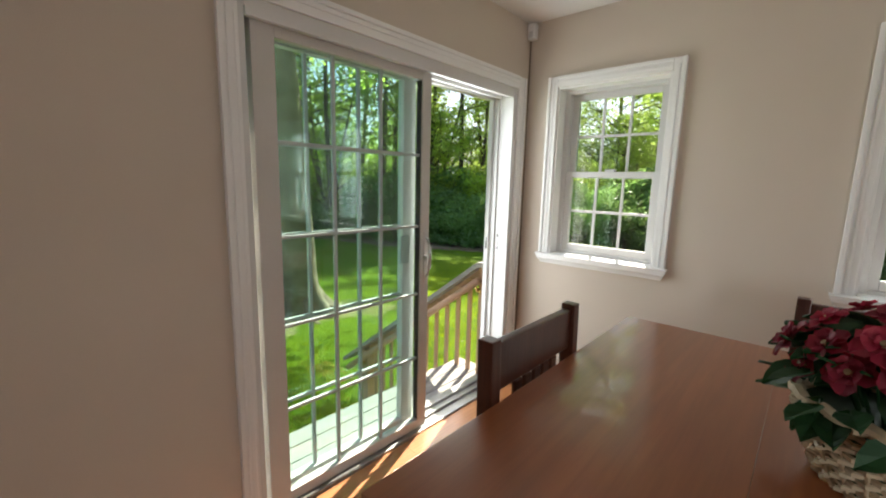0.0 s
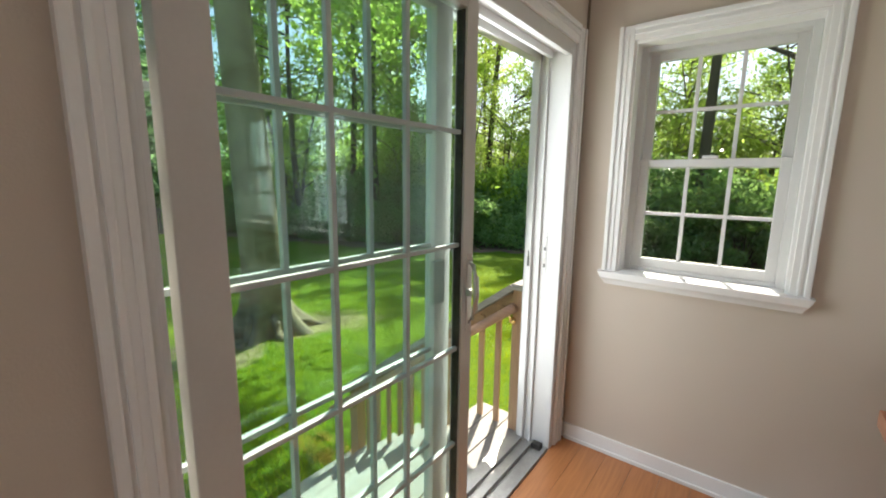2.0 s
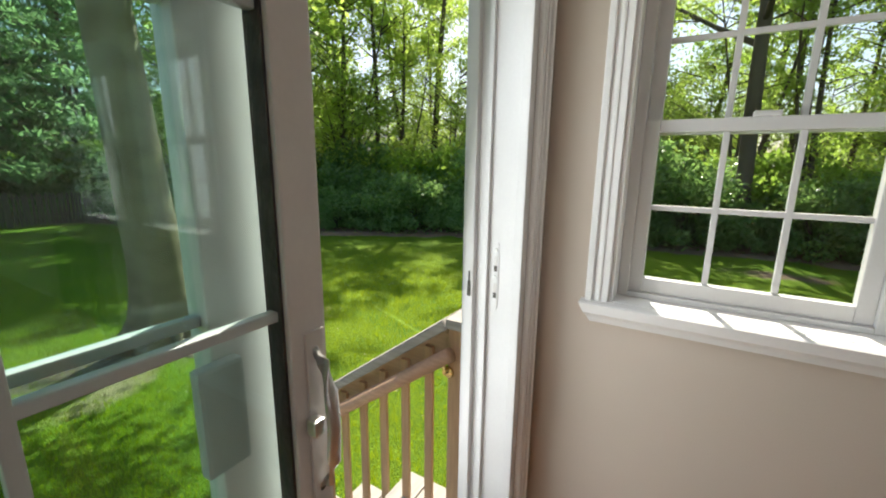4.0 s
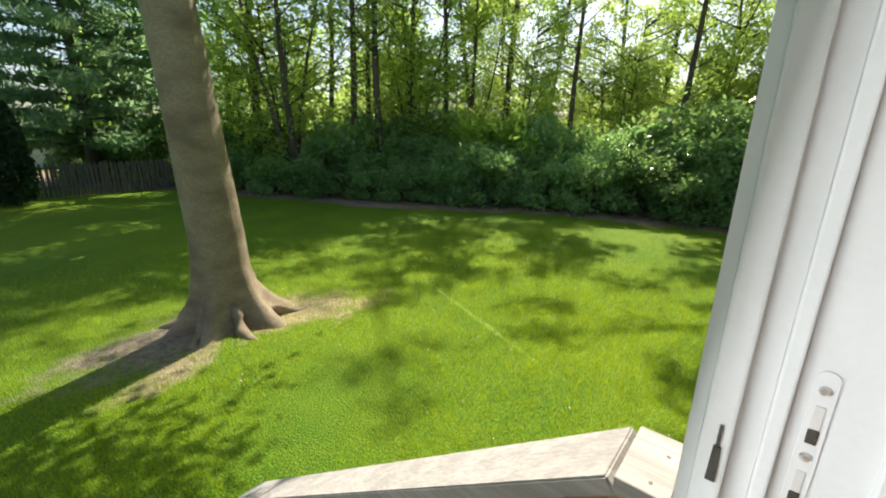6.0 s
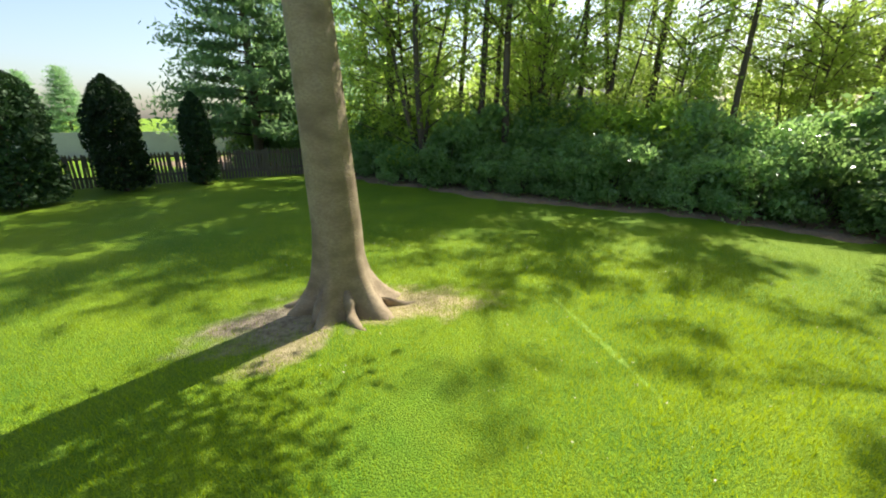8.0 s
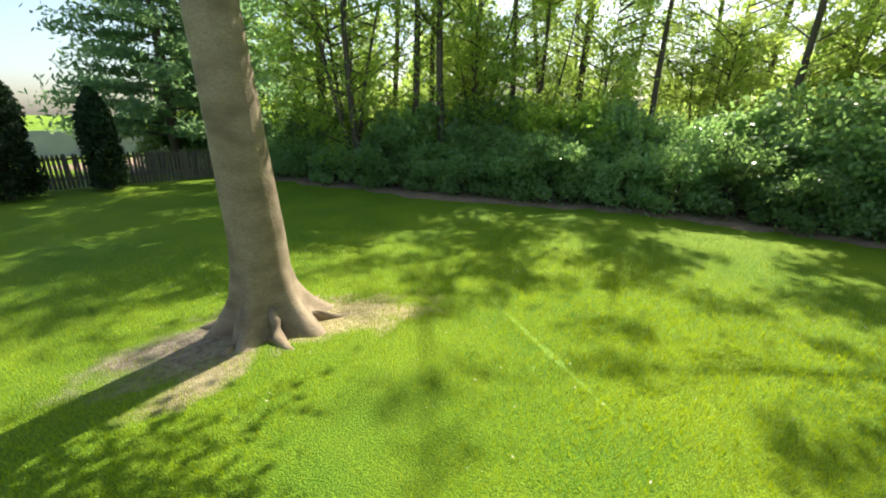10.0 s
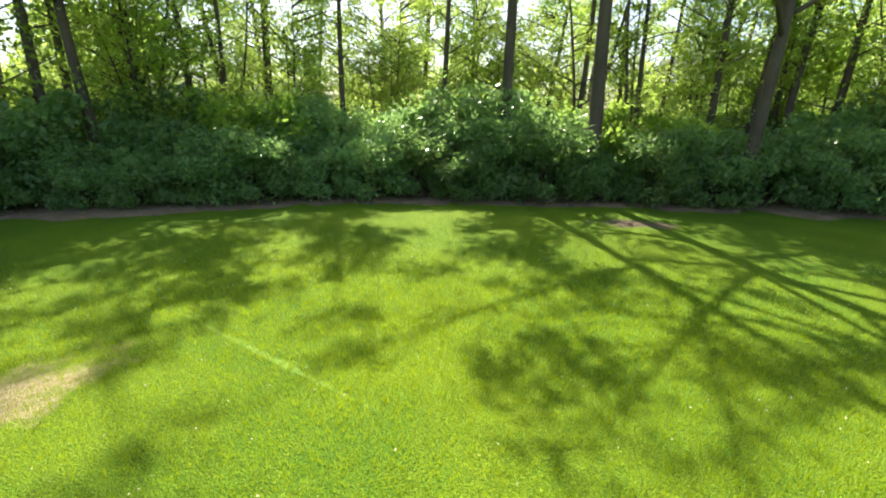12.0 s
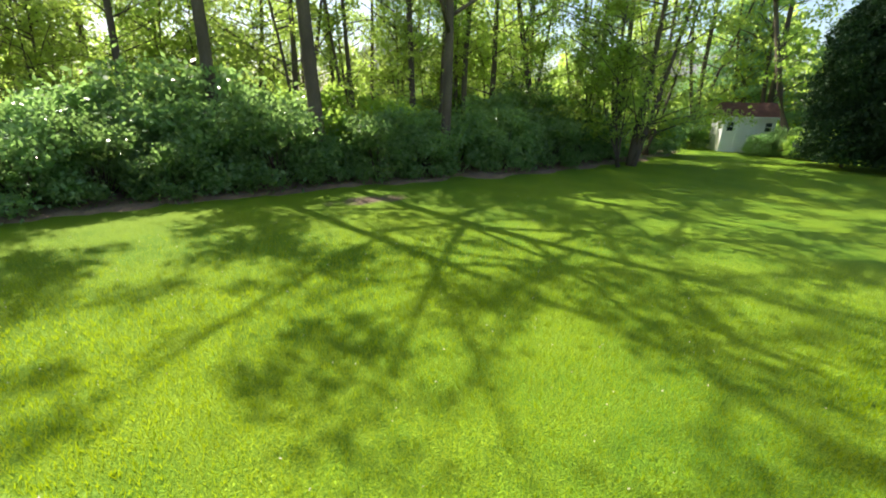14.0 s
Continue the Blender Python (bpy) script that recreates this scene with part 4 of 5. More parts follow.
# ---- woodland trees: a few kinds, then copies ----
def wood_tree(seed, tall, radius, leaf, lean=0.0, fork=False, low=1.8, leaves=6500, spread=2.2, twigs=26):
    rng = np.random.default_rng(seed)
    t = thing("woodland_tree", "slender dark-barked woodland tree with fresh green leaves", "tree", "trees of the wood")
    bm = bmesh.new()

    def stem(x, y, bend, r, h):
        pts, rad = [], []
        for i in range(9):
            u = i / 8
            pts.append(Vector((x + bend[0] * u * h + 0.3 * math.sin(4 * u + seed), y + bend[1] * u * h + 0.3 * math.cos(3.1 * u + seed), h * u - 0.1)))
            rad.append(r * (1 - 0.85 * u) * (1.35 if i == 0 else 1))
        tube(bm, pts, rad, 9)
        return pts
    stems = [stem(0, 0, (lean, lean * 0.3), radius, tall)]
    if fork:
        stems.append(stem(0.12, 0.1, (lean - 0.16, 0.1), radius * 0.75, tall * 0.8))
        stems.append(stem(-0.1, 0.12, (lean + 0.2, -0.06), radius * 0.6, tall * 0.7))
    part("trunk", bm, WOODBARK, t, "", True)
    cl = []
    lb = bmesh.new()
    for k in range(twigs):
        pts = stems[k % len(stems)]
        u = rng.uniform(low / tall, 0.98)
        i = min(int(u * 8), 7)
        c0 = pts[i].lerp(pts[i + 1], u * 8 - i)
        a = rng.uniform(0, 6.283)
        ln = spread * (1.05 - 0.6 * u) * rng.uniform(0.6, 1.15)
        d = Vector((math.cos(a), math.sin(a), rng.uniform(0.15, 0.8)))
        q = [c0, c0 + d * ln * 0.5 + Vector((0, 0, 0.06)), c0 + d * ln]
        tube(lb, q, [0.035 * radius / 0.15, 0.02, 0.007], 5)
        for _ in range(5):
            cl.append(c0 + d * ln * rng.uniform(0.35, 1.12) + Vector(rng.normal(0, 0.3, 3)))
    for k in range(15):                     # the top
        pts = stems[0]
        u = rng.uniform(0.55, 1.0)
        i = min(int(u * 8), 7)
        c0 = pts[i].lerp(pts[i + 1], u * 8 - i)
        a = rng.uniform(0, 6.283)
        ln = rng.uniform(0.8, 3.4)
        d = Vector((math.cos(a), math.sin(a), 0.35))
        tube(lb, [c0, c0 + d * ln], [0.04, 0.01], 5)
        for _ in range(4):
            cl.append(c0 + d * ln * rng.uniform(0.3, 1.05) + Vector(rng.normal(0, 0.25, 3)))
    tagged(part("branchwork", lb, WOODBARK, t, "", True), kind="stuff")
    cl = np.array(cl)
    cen = cl[rng.integers(0, len(cl), leaves)] + rng.normal(0, 0.2, (leaves, 3)) * np.array([1.1, 1.1, 0.7])
    up_high = cen[:, 2] > 8.0
    cr = new("crown", leaf_mesh("crown", cen, np.where(up_high, rng.uniform(0.15, 0.25, leaves), rng.uniform(0.10, 0.21, leaves)), rng, leaf, 0.5))
    cr.parent = t
    return t


KINDS = [wood_tree(21, 17.0, 0.16, LEAF, 0.02, False, 1.6, 6200), wood_tree(22, 18.0, 0.20, LEAF, 0.04, False, 2.4, 6200), wood_tree(23, 13.0, 0.13, LEAF, -0.06, True, 1.2, 7000, 2.6, 34),
         wood_tree(24, 16.0, 0.14, LEAF_DARK, 0.06, False, 1.8, 6200), wood_tree(25, 8.0, 0.07, LEAF, 0.1, True, 0.8, 5500, 2.3, 34), wood_tree(26, 14.0, 0.19, LEAF_DARK, 0.35, False, 2.2, 7000),
         wood_tree(28, 16.0, 0.17, LEAF_DARK, -0.03, False, 5.0, 4500, 3.2, 26)]


def limbed_tree(seed, tall, fork, n):
    """A bare-stemmed tree whose long limbs carry leaves in loose clusters."""
    rng = np.random.default_rng(seed)
    t = thing("woodland_tree", "tall dark-barked tree with long spreading limbs and loose leaf clusters", "tree", "trees of the wood")
    stem = [Vector((0.18 * math.sin(2.6 * u), 0.12 * math.sin(4 * u), tall * u - 0.1)) for u in (i / 8 for i in range(9))]
    part("trunk", tube(bmesh.new(), stem, [0.22, 0.18, 0.17, 0.15, 0.13, 0.12, 0.09, 0.06, 0.02], 12), WOODBARK, t, "", True)
    cl = []
    tw = bmesh.new()
    for k in range(15):
        u = (fork + (tall - fork) * 0.92 * k / 14) / tall
        i = min(int(u * 8), 7)
        c0 = stem[i].lerp(stem[i + 1], u * 8 - i)
        a = k * 2.39996 + rng.uniform(-.3, .3)
        ln = (5.6 - 3.4 * k / 14) * rng.uniform(0.8, 1.15)
        d = Vector((math.cos(a), math.sin(a), 0.55))
        side = Vector((-d.y, d.x, 0)) * rng.uniform(-0.12, 0.12)
        pts = [c0 + d * (ln * v) + side * (ln * v * v) + Vector((0, 0, 0.12 * ln * v * v)) for v in (0, 0.25, 0.5, 0.75, 1)]
        r0 = 0.075 - 0.03 * k / 14
        part("limb", tube(bmesh.new(), pts, [r0, r0 * 0.8, r0 * 0.6, r0 * 0.4, 0.012], 8), WOODBARK, t, "", True)
        for v in range(9):
            w = rng.uniform(0.3, 1.0)
            j = min(int(w * 4), 3)
            q = pts[j].lerp(pts[j + 1], w * 4 - j)
            e = Vector((math.cos(a + rng.uniform(-1.2, 1.2)), math.sin(a + rng.uniform(-1.2, 1.2)), rng.uniform(-0.1, 0.5))) * rng.uniform(0.6, 1.5)
            tube(tw, [q, q + e], [0.022, 0.006], 5)
            cl += [q + e * 0.6, q + e]
    tagged(part("branchwork", tw, WOODBARK, t, "", True), kind="stuff")
    cl = np.array(cl)
    cen = cl[rng.integers(0, len(cl), n)] + rng.normal(0, 0.2, (n, 3))
    cr = new("crown", leaf_mesh("crown", cen, rng.uniform(0.1, 0.2, n), rng, LEAF, 0.5))
    cr.parent = t
    return t


KINDS += [limbed_tree(29, 13.0, 5.0, 5200), limbed_tree(30, 17.0, 9.0, 900)]
# azimuth, distance, kind and size of each tree, by stretch of the wood
WOOD_NORTH = [
    (59.4, 17.5, 2, 1.2), (52.8, 17.0, 0, 1.0), (49.6, 21.0, 0, 1.0), (43.0, 18.0, 2, 1.15), (40.6, 18.5, 0, .9), (36.0, 23.0, 3, 1.0),
    (31.0, 19.5, 1, .95), (64.0, 21.0, 1, 1.1), (68.0, 22.5, 0, 1.0), (72.0, 27.0, 3, 1.1), (56.0, 24.0, 3, 1.2), (46.0, 27.0, 1, 1.1),
    (33.0, 30.0, 2, 1.3),
]
WOOD_MIDDLE = [
    (22.2, 19.0, 0, 0.86), (26.5, 25, 3, 1.0), (15.5, 21.0, 4, 1.0), (9.4, 18.3, 0, 0.9), (12.0, 27.0, 1, 1.0), (1.8, 14.9, 8, 1.0),
    (4.5, 22.0, 4, 1.2), (-6.7, 19.0, 2, 1.1), (-3.0, 24.0, 3, 1.0), (18.0, 31.0, 0, 1.2), (7.0, 33.0, 2, 1.3), (-9.0, 31.0, 1, 1.2),
]
WOOD_SOUTH = [
    (-11.7, 21.0, 0, .8), (-13.7, 20.0, 2, 1.0), (-17.1, 22.0, 0, .75), (-19.8, 23.0, 3, .8), (-21.6, 19.0, 1, .8), (-25.5, 20.0, 0, .8),
    (-26.9, 22.0, 3, .9), (-28.8, 21.5, 1, .85), (-31.5, 22.0, 0, 1.0), (-35.6, 24.0, 2, 1.0), (-39.9, 21.0, 5, 1.0), (-44.7, 24.0, 0, 1.0),
    (-47.1, 22.0, 2, 1.1), (-50.0, 27.0, 1, 1.0), (-23.0, 33.0, 2, 1.3), (-33.0, 34.0, 4, 1.5), (-42.0, 35.0, 2, 1.3), (-48.0, 36.0, 3, 1.1),
    (-66.0, 30.0, 5, 1.0), (-60.0, 38.0, 2, 1.4),
]
SPOTS = WOOD_NORTH + WOOD_MIDDLE + WOOD_SOUTH
rs = np.random.default_rng(99)
SPOTS += [(-58 + 124 * (i + rs.uniform(0, 1)) / 9, rs.uniform(17.5, 30), 4 if i % 3 else 2, rs.uniform(0.75, 1.15)) for i in range(9)]
SPOTS += [(61.5, 19.0, 4, 1.2), (47.0, 17.5, 4, 1.0), (28.0, 18.0, 4, 0.9), (-50.5, 20.0, 2, 1.15), (-57.0, 34.0, 2, 1.4), (-62.0, 35.0, 2, 1.5), (-10.0, 14.3, 7, 1.2), (-26.0, 15.5, 7, 0.95), (48.0, 16.5, 6, 1.0)]
SPOTS += [(-55 + 122 * (i + rs.uniform(0.1, 0.9)) / 22, rs.uniform(19, 29), 4, rs.uniform(0.7, 1.0)) for i in range(22)]
used = set()
for n, (az, dist, kind, size) in enumerate(SPOTS):
    x, y = 0.05 + dist * math.cos(radians(az)), 0.55 + dist * math.sin(radians(az))
    m = pose(x, y, height(x, y), 0, 0, 0 if kind == 5 else 97 * n % 360)
    src = KINDS[kind]
    if kind not in used:
        used.add(kind)
        src.matrix_basis = m
        o = src
    else:
        o = copy_thing(src, m)
    o.scale = (size, size, size)


# ---- hedge shrubs ----
def shrub(seed, leaf, count=11000, w=1.35, h=2.9):
    rng = np.random.default_rng(seed)
    t = thing("hedge_shrub", "dense green honeysuckle shrub at the lawn's edge", "shrub", "shrubs of the hedge")
    sb = bmesh.new()
    lumps = []
    for k in range(26):
        a = k * 2.4 + rng.uniform(-.3, .3)
        r = w * math.sqrt(rng.uniform(0.05, 1.0))
        z = h * rng.uniform(0.28, 0.9) * (1.08 - 0.38 * (r / w) ** 2)
        tip = Vector((r * math.cos(a), r * math.sin(a), z))
        tube(sb, [(0.1 * math.cos(a), 0.1 * math.sin(a), -0.1), (0.35 * tip.x, 0.35 * tip.y, 0.5 * z), tip], [0.025, 0.016, 0.006], 5)
        lumps.append((tip, rng.uniform(0.22, 0.55)))
    for k in range(9):
        a = k * 0.7 + rng.uniform(-.3, .3)
        lumps.append((Vector((w * 0.9 * math.cos(a), w * 0.9 * math.sin(a), rng.uniform(0.3, 0.6))), rng.uniform(0.25, 0.42)))
    tagged(part("branchwork", sb, WOODBARK, t, "", True), kind="stuff")
    ci = rng.integers(0, len(lumps), count)
    c = np.array([l[0] for l in lumps])[ci]
    rr = np.array([l[1] for l in lumps])[ci]
    d = rng.normal(size=(count, 3))
    d /= np.linalg.norm(d, axis=1)[:, None]
    cen = c + d * (rr * (0.55 + 0.55 * rng.uniform(0, 1, count) ** 0.6))[:, None] * np.array([1.15, 1.15, 0.8])
    k = rng.uniform(0, 1, count) < 0.14
    cen[k] += d[k] * rng.uniform(0.1, 0.4, k.sum())[:, None] * np.array([1, 1, 1.2])
    cen[:, 2] = np.maximum(cen[:, 2], 0.05)
    cr = new("foliage", leaf_mesh("foliage", cen, rng.uniform(0.08, 0.21, count), rng, leaf, 0.45))
    cr.parent = t
    return t


SHRUBS = [shrub(41, BUSHLEAF), shrub(42, BUSHLEAF), shrub(43, BUSHLEAF, 11000, 1.5, 2.6), shrub(44, LEAF_DARK, 9000, 1.3, 2.8)]
rng = np.random.default_rng(8)
first = set()
for row, (count, deep, size) in enumerate(((29, 0.6, 0.8), (24, 2.5, 1.08), (15, 5.4, 1.05), (11, 11.0, 1.25))):
    for i in range(count):
        p, back = hedge_at((i + 0.35 + 0.3 * rng.uniform()) / count * (0.93 if row < 3 else 1.0) + 0.05)
        q = p + back * (deep + rng.uniform(-0.4, 0.4) + (0.5 if i % 5 == 2 else 0))
        k = int(rng.integers(0, 4)) if row else int(rng.integers(0, 3))
        s = size * rng.uniform(0.72, 1.18)
        m = pose(q.x, q.y, height(q.x, q.y) + 0.03, 0, 0, rng.uniform(0, 360))
        if k not in first:
            first.add(k)
            o = SHRUBS[k]
            o.matrix_basis = m
        else:
            o = copy_thing(SHRUBS[k], m)
        o.scale = (s, s, s)


for sx, sy, ss, sk in ((13.4, -25.4, 0.45, 0), (12.6, -26.2, 0.55, 1), (11.6, -25.6, 0.5, 3), (17.6, -25.2, 0.8, 1)):
    o = copy_thing(SHRUBS[sk], pose(sx, sy, height(sx, sy), 0, 0, 40 * sk))
    o.scale = (ss, ss, ss)
    tagged(o, "low green shrub beside the garden shed", group="shrubs by the shed")


# ---- evergreens ----
def arborvitae(seed, h, w, count):
    rng = np.random.default_rng(seed)
    t = thing("arborvitae", "dark columnar arborvitae by the garden fence", "evergreen", "arborvitae by the fence")
    part("trunk", tube(bmesh.new(), [(0, 0, -0.1), (0, 0, h * 0.5), (0, 0, h * 0.95)], [0.09, 0.06, 0.01], 8), WOODBARK, t)
    z = h * rng.uniform(0.02, 1.0, count) ** 0.85
    a = rng.uniform(0, 6.283, count)
    r = w * np.minimum(1.0, 0.92 + z / h) * np.clip(1.03 - (z / h) ** 7.0, 0.04, 1) * (0.45 + 0.6 * rng.uniform(0, 1, count) ** 0.5) * (1 + 0.12 * np.sin(a * 3 + z * 2.2) + 0.1 * np.sin(a * 7 - z * 5))
    cen = np.stack([r * np.cos(a), r * np.sin(a), z], 1)
    cr = new("foliage", leaf_mesh("foliage", cen, rng.uniform(0.12, 0.24, count), rng, CEDARLEAF, 0.0, 0.4))
    cr.parent = t
    return t


for x, y, h, w, s in ((-1.8, 19.5, 3.95, 0.78, 1), (0.75, 19.9, 3.5, 0.52, 2), (-4.2, 17.6, 4.0, 1.0, 3), (-7.4, 17.4, 4.4, 1.4, 4), (9.2, -24.0, 7.5, 1.7, 5), (6.9, -24.5, 8.0, 2.4, 6)):
    o = arborvitae(60 + s, h, w, int(13000 * h * w / 4))
    o.location = (x, y, GROUND)
    if s > 4:
        tagged(o, "broad dark evergreen at the far end of the lawn", "evergreen", "evergreens at the lawn's end")


def pine(seed, h, label):
    rng = np.random.default_rng(seed)
    t = thing("pine_tree", label, "pine", "pines behind the fence")
    part("trunk", tube(bmesh.new(), [(0, 0, -0.1), (0.1, 0, h * 0.4), (0, 0, h)], [0.26, 0.18, 0.03], 10), WOODBARK, t, "", True)
    lb = bmesh.new()
    cen = []
    for k in range(70):
        z = h * (0.12 + 0.86 * k / 70)
        a = k * 2.4
        ln = (4.6 * (1 - z / h) + 0.6) * rng.uniform(0.75, 1.1)
        d = Vector((math.cos(a), math.sin(a), 0.06))
        tip = Vector((0, 0, z)) + d * ln + Vector((0, 0, -0.05 * ln))
        tube(lb, [(0, 0, z), Vector((0, 0, z)) + d * ln * 0.5 + Vector((0, 0, 0.1)), tip], [0.05, 0.03, 0.01], 5)
        n = int(330 * ln / 2.5)
        u = rng.uniform(0.25, 1.05, n)
        sp = rng.normal(0, 0.28, (n, 3)) * np.array([1, 1, 0.45]) * (0.5 + u)[:, None]
        cen.append(np.array([0, 0, z]) + np.array(d)[None] * (ln * u)[:, None] + sp)
    tagged(part("branchwork", lb, WOODBARK, t, "", True), kind="stuff")
    cen = np.concatenate(cen)
    cr = new("foliage", leaf_mesh("foliage", cen, rng.uniform(0.2, 0.42, len(cen)), rng, NEEDLE, 0.1, 0.3))
    cr.parent = t
    return t


pn = pine(71, 13, "tall blue-green pine behind the garden fence")
pn.location = (3.6, 23.6, GROUND)
p2 = copy_thing(pn, pose(7.4, 25.5, GROUND, 0, 0, 130))
p3 = copy_thing(pn, pose(-6.5, 46.0, GROUND, 0, 0, 40))
p3.scale = (0.5, 0.5, 0.5)
p4 = copy_thing(pn, pose(-9.0, 47.0, GROUND, 0, 0, 80))
p4.scale = (0.45, 0.45, 0.47)
p5 = copy_thing(pn, pose(21.5, 11.2, GROUND, 0, 0, 200))
p5.scale = (0.42, 0.42, 0.42)
tagged(p5, "small dark evergreen among the woodland trees")
for px, py, ps, pr in ((13.0, -33.5, 0.85, 20), (19.5, -32.0, 0.9, 150), (8.0, -31.0, 0.8, 260)):
    pe = copy_thing(pn, pose(px, py, GROUND, 0, 0, pr))
    pe.scale = (ps, ps, ps)
    tagged(pe, "tall evergreen behind the garden shed", group="evergreens at the lawn's end")


# ---- garden fence ----
fence = thing("garden_fence", "dark weathered wooden picket fence across the end of the lawn", "fence")
FX0, FX1, FY = -11.0, 6.2, 20.7
for z in (-0.85, -0.15):
    part("rail", solid(FX0, FX1, FY + 0.02, FY + 0.055, z, z + 0.08), FENCEWOOD, fence)
pk = bmesh.new()
block(pk, -0.045, 0.045, -0.01, 0.01, 0, 1.14)
block(pk, -0.045, 0.045, -0.0095, 0.0095, 1.14, 1.24)
for v in pk.verts:
    if v.co.z > 1.2:
        v.co.x *= 0.25          # pointed top
picket = mesh_of("picket", pk, FENCEWOOD)
x = FX0
rr = np.random.default_rng(4)
while x < FX1:
    o = new("picket", picket)
    o.location = (x, FY + 0.008, GROUND + 0.03 + rr.uniform(-0.02, 0.02))
    o.rotation_euler = (0, rr.normal(0, 0.02), 0)
    o.parent = fence
    x += 0.128
for i in range(8):
    part("post", solid(FX0 + 2.4 * i, FX0 + 2.4 * i + 0.1, FY + 0.056, FY + 0.156, GROUND, 0.1), FENCEWOOD, fence)

# ---- far fence, houses, shed ----
WHITEFENCE = surface("pale_grey_vinyl_fence", (0.36, 0.36, 0.37), (0.41, 0.41, 0.42), 0.6, 1, 20)
ROOFGREY = surface("grey_shingles", (0.13, 0.13, 0.15), (0.2, 0.2, 0.22), 0.9, 2, 14)
ROOFRED = surface("brown_red_shingles", (0.07, 0.03, 0.024), (0.11, 0.045, 0.035), 0.9, 3, 20)
HOUSEWALL = surface("pale_house_siding", (0.6, 0.58, 0.54), (0.66, 0.64, 0.6), 0.8, 1, 10)
DARKPANE = surface("dark_window_pane", (0.03, 0.035, 0.04), (0.05, 0.055, 0.06), 0.15, 2, 10, bumps=0)
vf = thing("panel_fence", "pale vinyl privacy fence of a neighbouring garden", "fence")
pan = mesh_of("panel", solid(-1.16, 1.16, -0.02, 0.02, 0.05, 1.65, 0.01), WHITEFENCE)
pst = mesh_of("post", solid(-0.06, 0.06, -0.06, 0.06, 0, 1.75, 0.01), WHITEFENCE)
for i in range(10):
    o = new("panel", pan)
    o.location = (-18 + 2.44 * i, 36, GROUND)
    o.parent = vf
    o = new("post", pst)
    o.location = (-19.22 + 2.44 * i, 36, GROUND)
    o.parent = vf


def house(at, turn, w, d, h, rise, roof_material, label, windows=4):
    t = thing("house", label, "house", "neighbouring houses")
    part("wall", solid(-w / 2, w / 2, -d / 2, d / 2, 0, h), HOUSEWALL, t)
    bm = bmesh.new()
    e = 0.4
    a = [bm.verts.new(c) for c in ((-w / 2 - e, -d / 2 - e, h), (w / 2 + e, -d / 2 - e, h), (w / 2 + e, d / 2 + e, h), (-w / 2 - e, d / 2 + e, h), (-w / 2 - e, 0, h + rise), (w / 2 + e, 0, h + rise))]
    for f in ((0, 1, 5, 4), (2, 3, 4, 5), (0, 4, 3), (1, 2, 5), (3, 2, 1, 0)):
        bm.faces.new([a[i] for i in f])
    bmesh.ops.recalc_face_normals(bm, faces=bm.faces[:])
    part("roof", bm, roof_material, t)
    for i in range(windows):
        x = -w / 2 + w * (i + 0.5) / windows
        wd = part("window", solid(x - 0.55, x + 0.55, -d / 2 - 0.06, -d / 2 + 0.02, h * 0.35, h * 0.8, 0.01), TRIM, t)
        part("pane", solid(x - 0.46, x + 0.46, -d / 2 - 0.075, -d / 2 - 0.05, h * 0.35 + 0.1, h * 0.8 - 0.1), DARKPANE, wd)
    t.matrix_basis = pose(*at, 0, 0, turn)
    return t


house((-22.0, 58.0, GROUND), 12, 14, 9, 4.2, 3.2, ROOFGREY, "neighbouring house with a blue-grey roof beyond the fences")
house((36.0, 27.0, GROUND), -55, 12, 8, 3.6, 2.0, ROOFGREY, "pale low house glimpsed through the trees")
house((44.0, -19.0, GROUND), -115, 13, 9, 5.2, 2.6, ROOFGREY, "pale two-storey house glimpsed through the wood")
house((30.0, -40.0, GROUND), -140, 12, 8, 5.0, 2.4, ROOFGREY, "pale house behind the garden shed")

shed = thing("garden_shed", "small white wooden garden shed with a brown-red roof", "shed")
part("wall", solid(-1.3, 1.3, -1.0, 1.0, 0, 2.0, 0.01), TRIM, shed)
sr = bmesh.new()
a = [sr.verts.new(c) for c in ((-1.5, -1.2, 1.98), (1.5, -1.2, 1.98), (1.5, 1.2, 1.98), (-1.5, 1.2, 1.98), (-1.5, 0, 2.75), (1.5, 0, 2.75))]
for f in ((0, 1, 5, 4), (2, 3, 4, 5), (0, 4, 3), (1, 2, 5), (3, 2, 1, 0)):
    sr.faces.new([a[i] for i in f])
bmesh.ops.recalc_face_normals(sr, faces=sr.faces[:])
part("roof", sr, ROOFRED, shed)
part("fascia", solid(-1.5, 1.5, -1.225, -1.2, 1.88, 1.99), TRIM, shed)
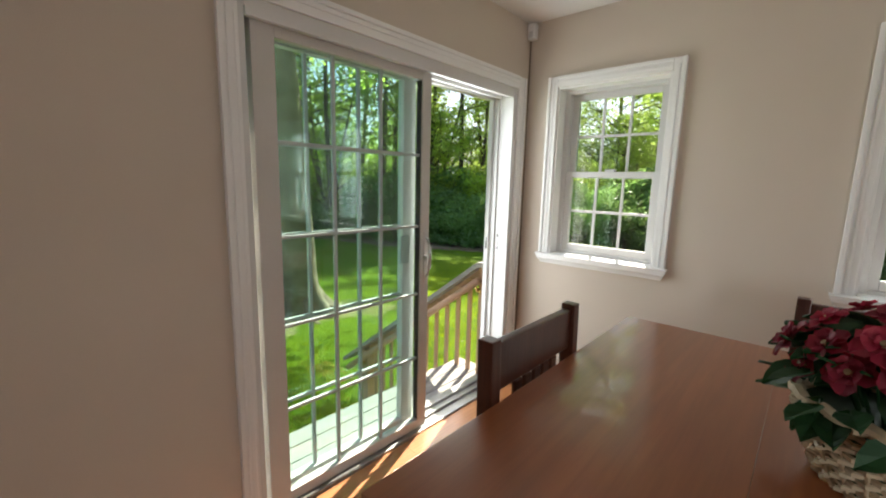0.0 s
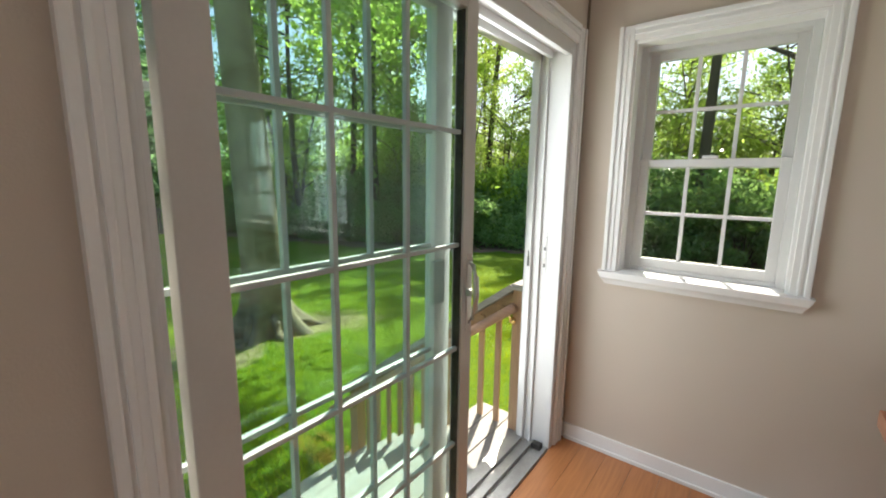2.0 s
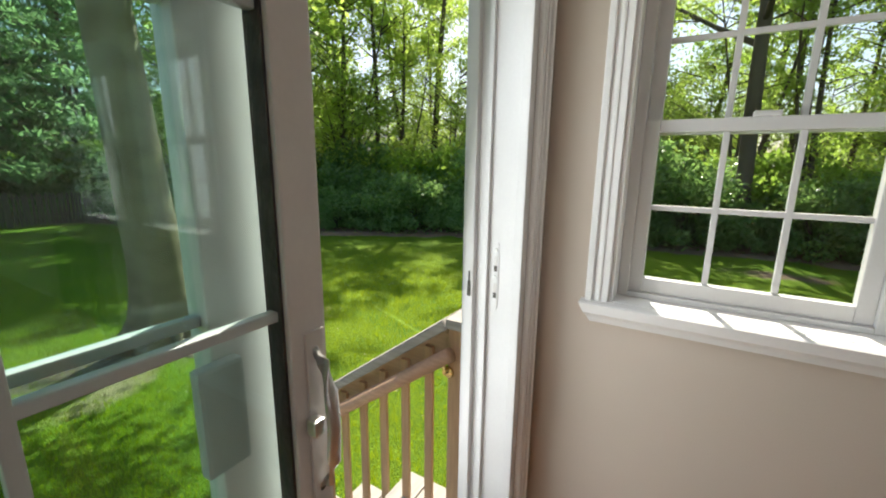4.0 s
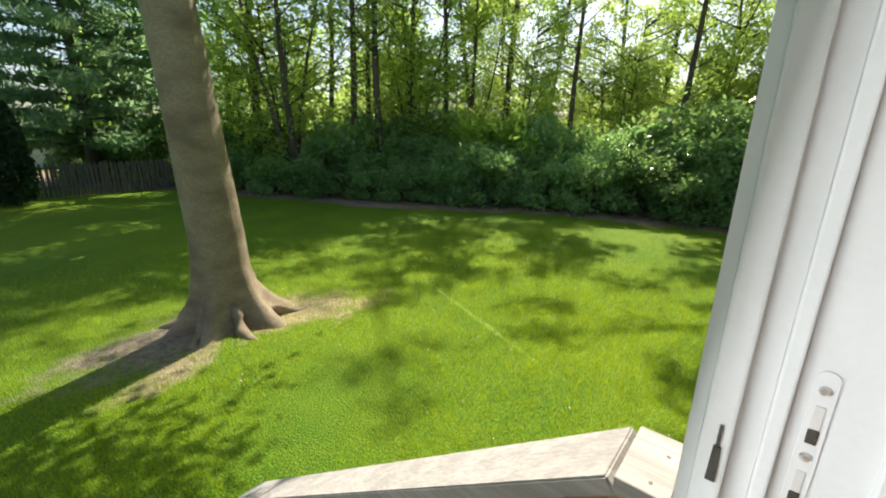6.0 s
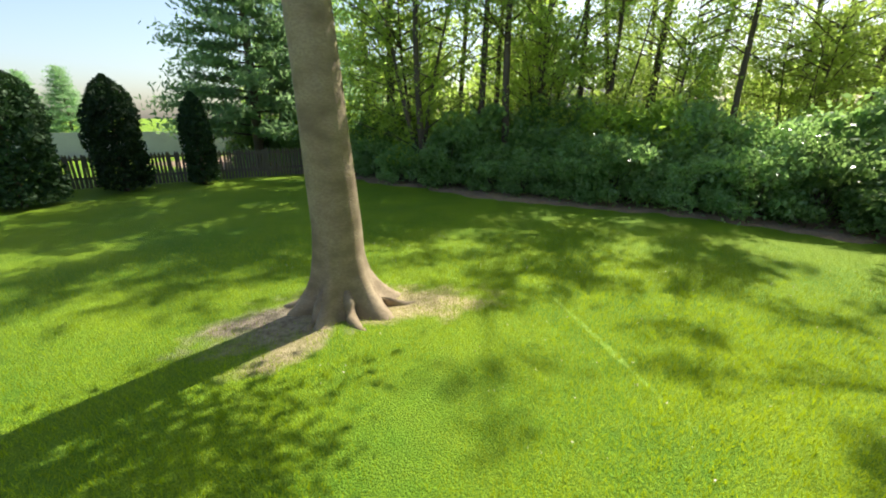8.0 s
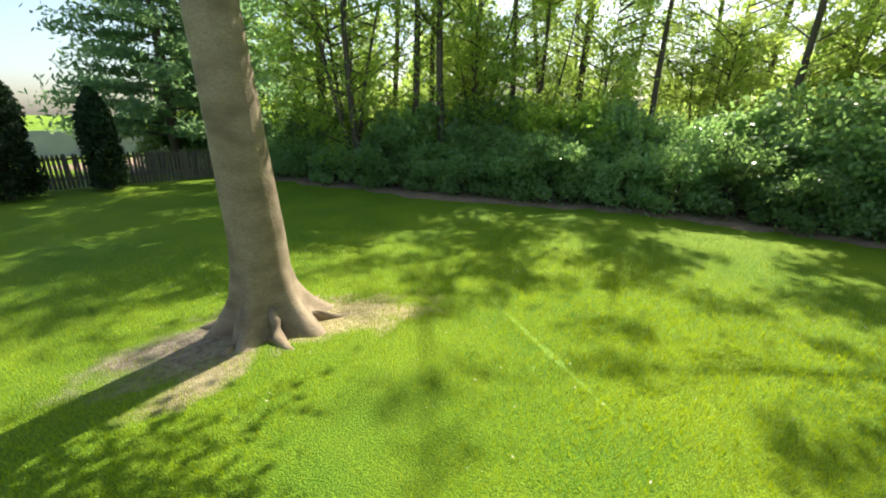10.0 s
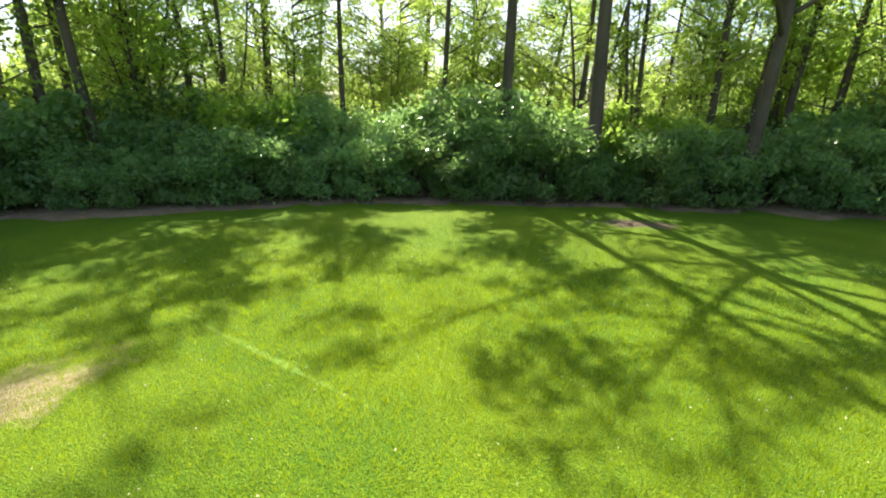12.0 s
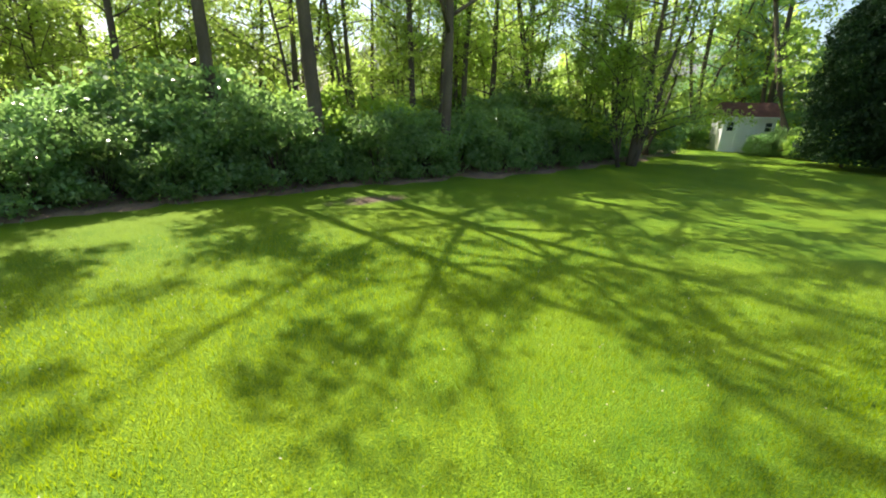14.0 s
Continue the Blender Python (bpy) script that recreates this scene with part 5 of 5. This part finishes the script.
for s in (-1, 1):
    dl = part("door", solid(min(0.01 * s, 0.62 * s), max(0.01 * s, 0.62 * s), -1.04, -1.0, 0.08, 1.82, 0.006), TRIM, shed)
    for x in (0.12, 0.32, 0.52):
        part("batten", solid(s * x - 0.025, s * x + 0.025, -1.055, -1.04, 0.1, 1.8), TRIM, dl)
    wd = part("window", solid(s * 0.95 - 0.2, s * 0.95 + 0.2, -1.03, -1.0, 1.15, 1.72), TRIM, shed)
    part("pane", solid(s * 0.95 - 0.15, s * 0.95 + 0.15, -1.04, -1.028, 1.2, 1.67), DARKPANE, wd)
    part("window_bar", solid(s * 0.95 - 0.15, s * 0.95 + 0.15, -1.05, -1.04, 1.42, 1.45), TRIM, wd)
shed.matrix_basis = pose(15.3, -26.6, GROUND, 0, 0, 229)

# ---- far woods ----
def far_woods():
    rng = np.random.default_rng(77)
    n = 34000
    az = np.radians(rng.uniform(-80, 82, n))
    dist = rng.uniform(40, 56, n)
    topz = 6.5 + 2.5 * np.sin(az * 9) + 1.6 * np.sin(az * 23 + 1) + 1.5 * np.sin(az * 51)
    z = GROUND + topz * rng.uniform(0, 1, n) ** 1.1
    c = np.stack([dist * np.cos(az), dist * np.sin(az), z], 1)
    keep = ~((az > np.radians(80)) & (z > 4))
    return tagged(new("far_woods", leaf_mesh("far_woods", c[keep], rng.uniform(0.35, 0.8, keep.sum()), rng, LEAF, 0.3, 0.8)), "hazy green canopy of the wood far behind", "woods", "", "stuff")


far_woods()

# ---- floor planks ----
PW, PL = 0.127, 1.25
rng = np.random.default_rng(31)
plank_cache = {}
for r in range(22):
    y = -0.002 - PW * (r + 1)
    x = -0.004
    ln = 0.4 + 0.8 * rng.uniform()
    while x > -2.9:
        ln_r = round(ln, 1)
        if ln_r not in plank_cache:
            plank_cache[ln_r] = mesh_of("plank", solid(-ln_r + 0.0006, -0.0006, 0.0005, PW - 0.0005, -0.012, 0.0, 0.0009), FLOOR)
        o = new("plank", plank_cache[ln_r])
        o.location = (x, y, 0)
        o.parent = floor
        x -= ln_r
        ln = PL * rng.uniform(0.7, 1.1)
rest = bmesh.new()
block(rest, X0, -4.2, Y0, 0, -0.0119, -0.0008)
block(rest, -4.2, 0, Y0, -0.002 - PW * 22, -0.0119, -0.0008)
part("floor_boards", rest, FLOOR, floor)
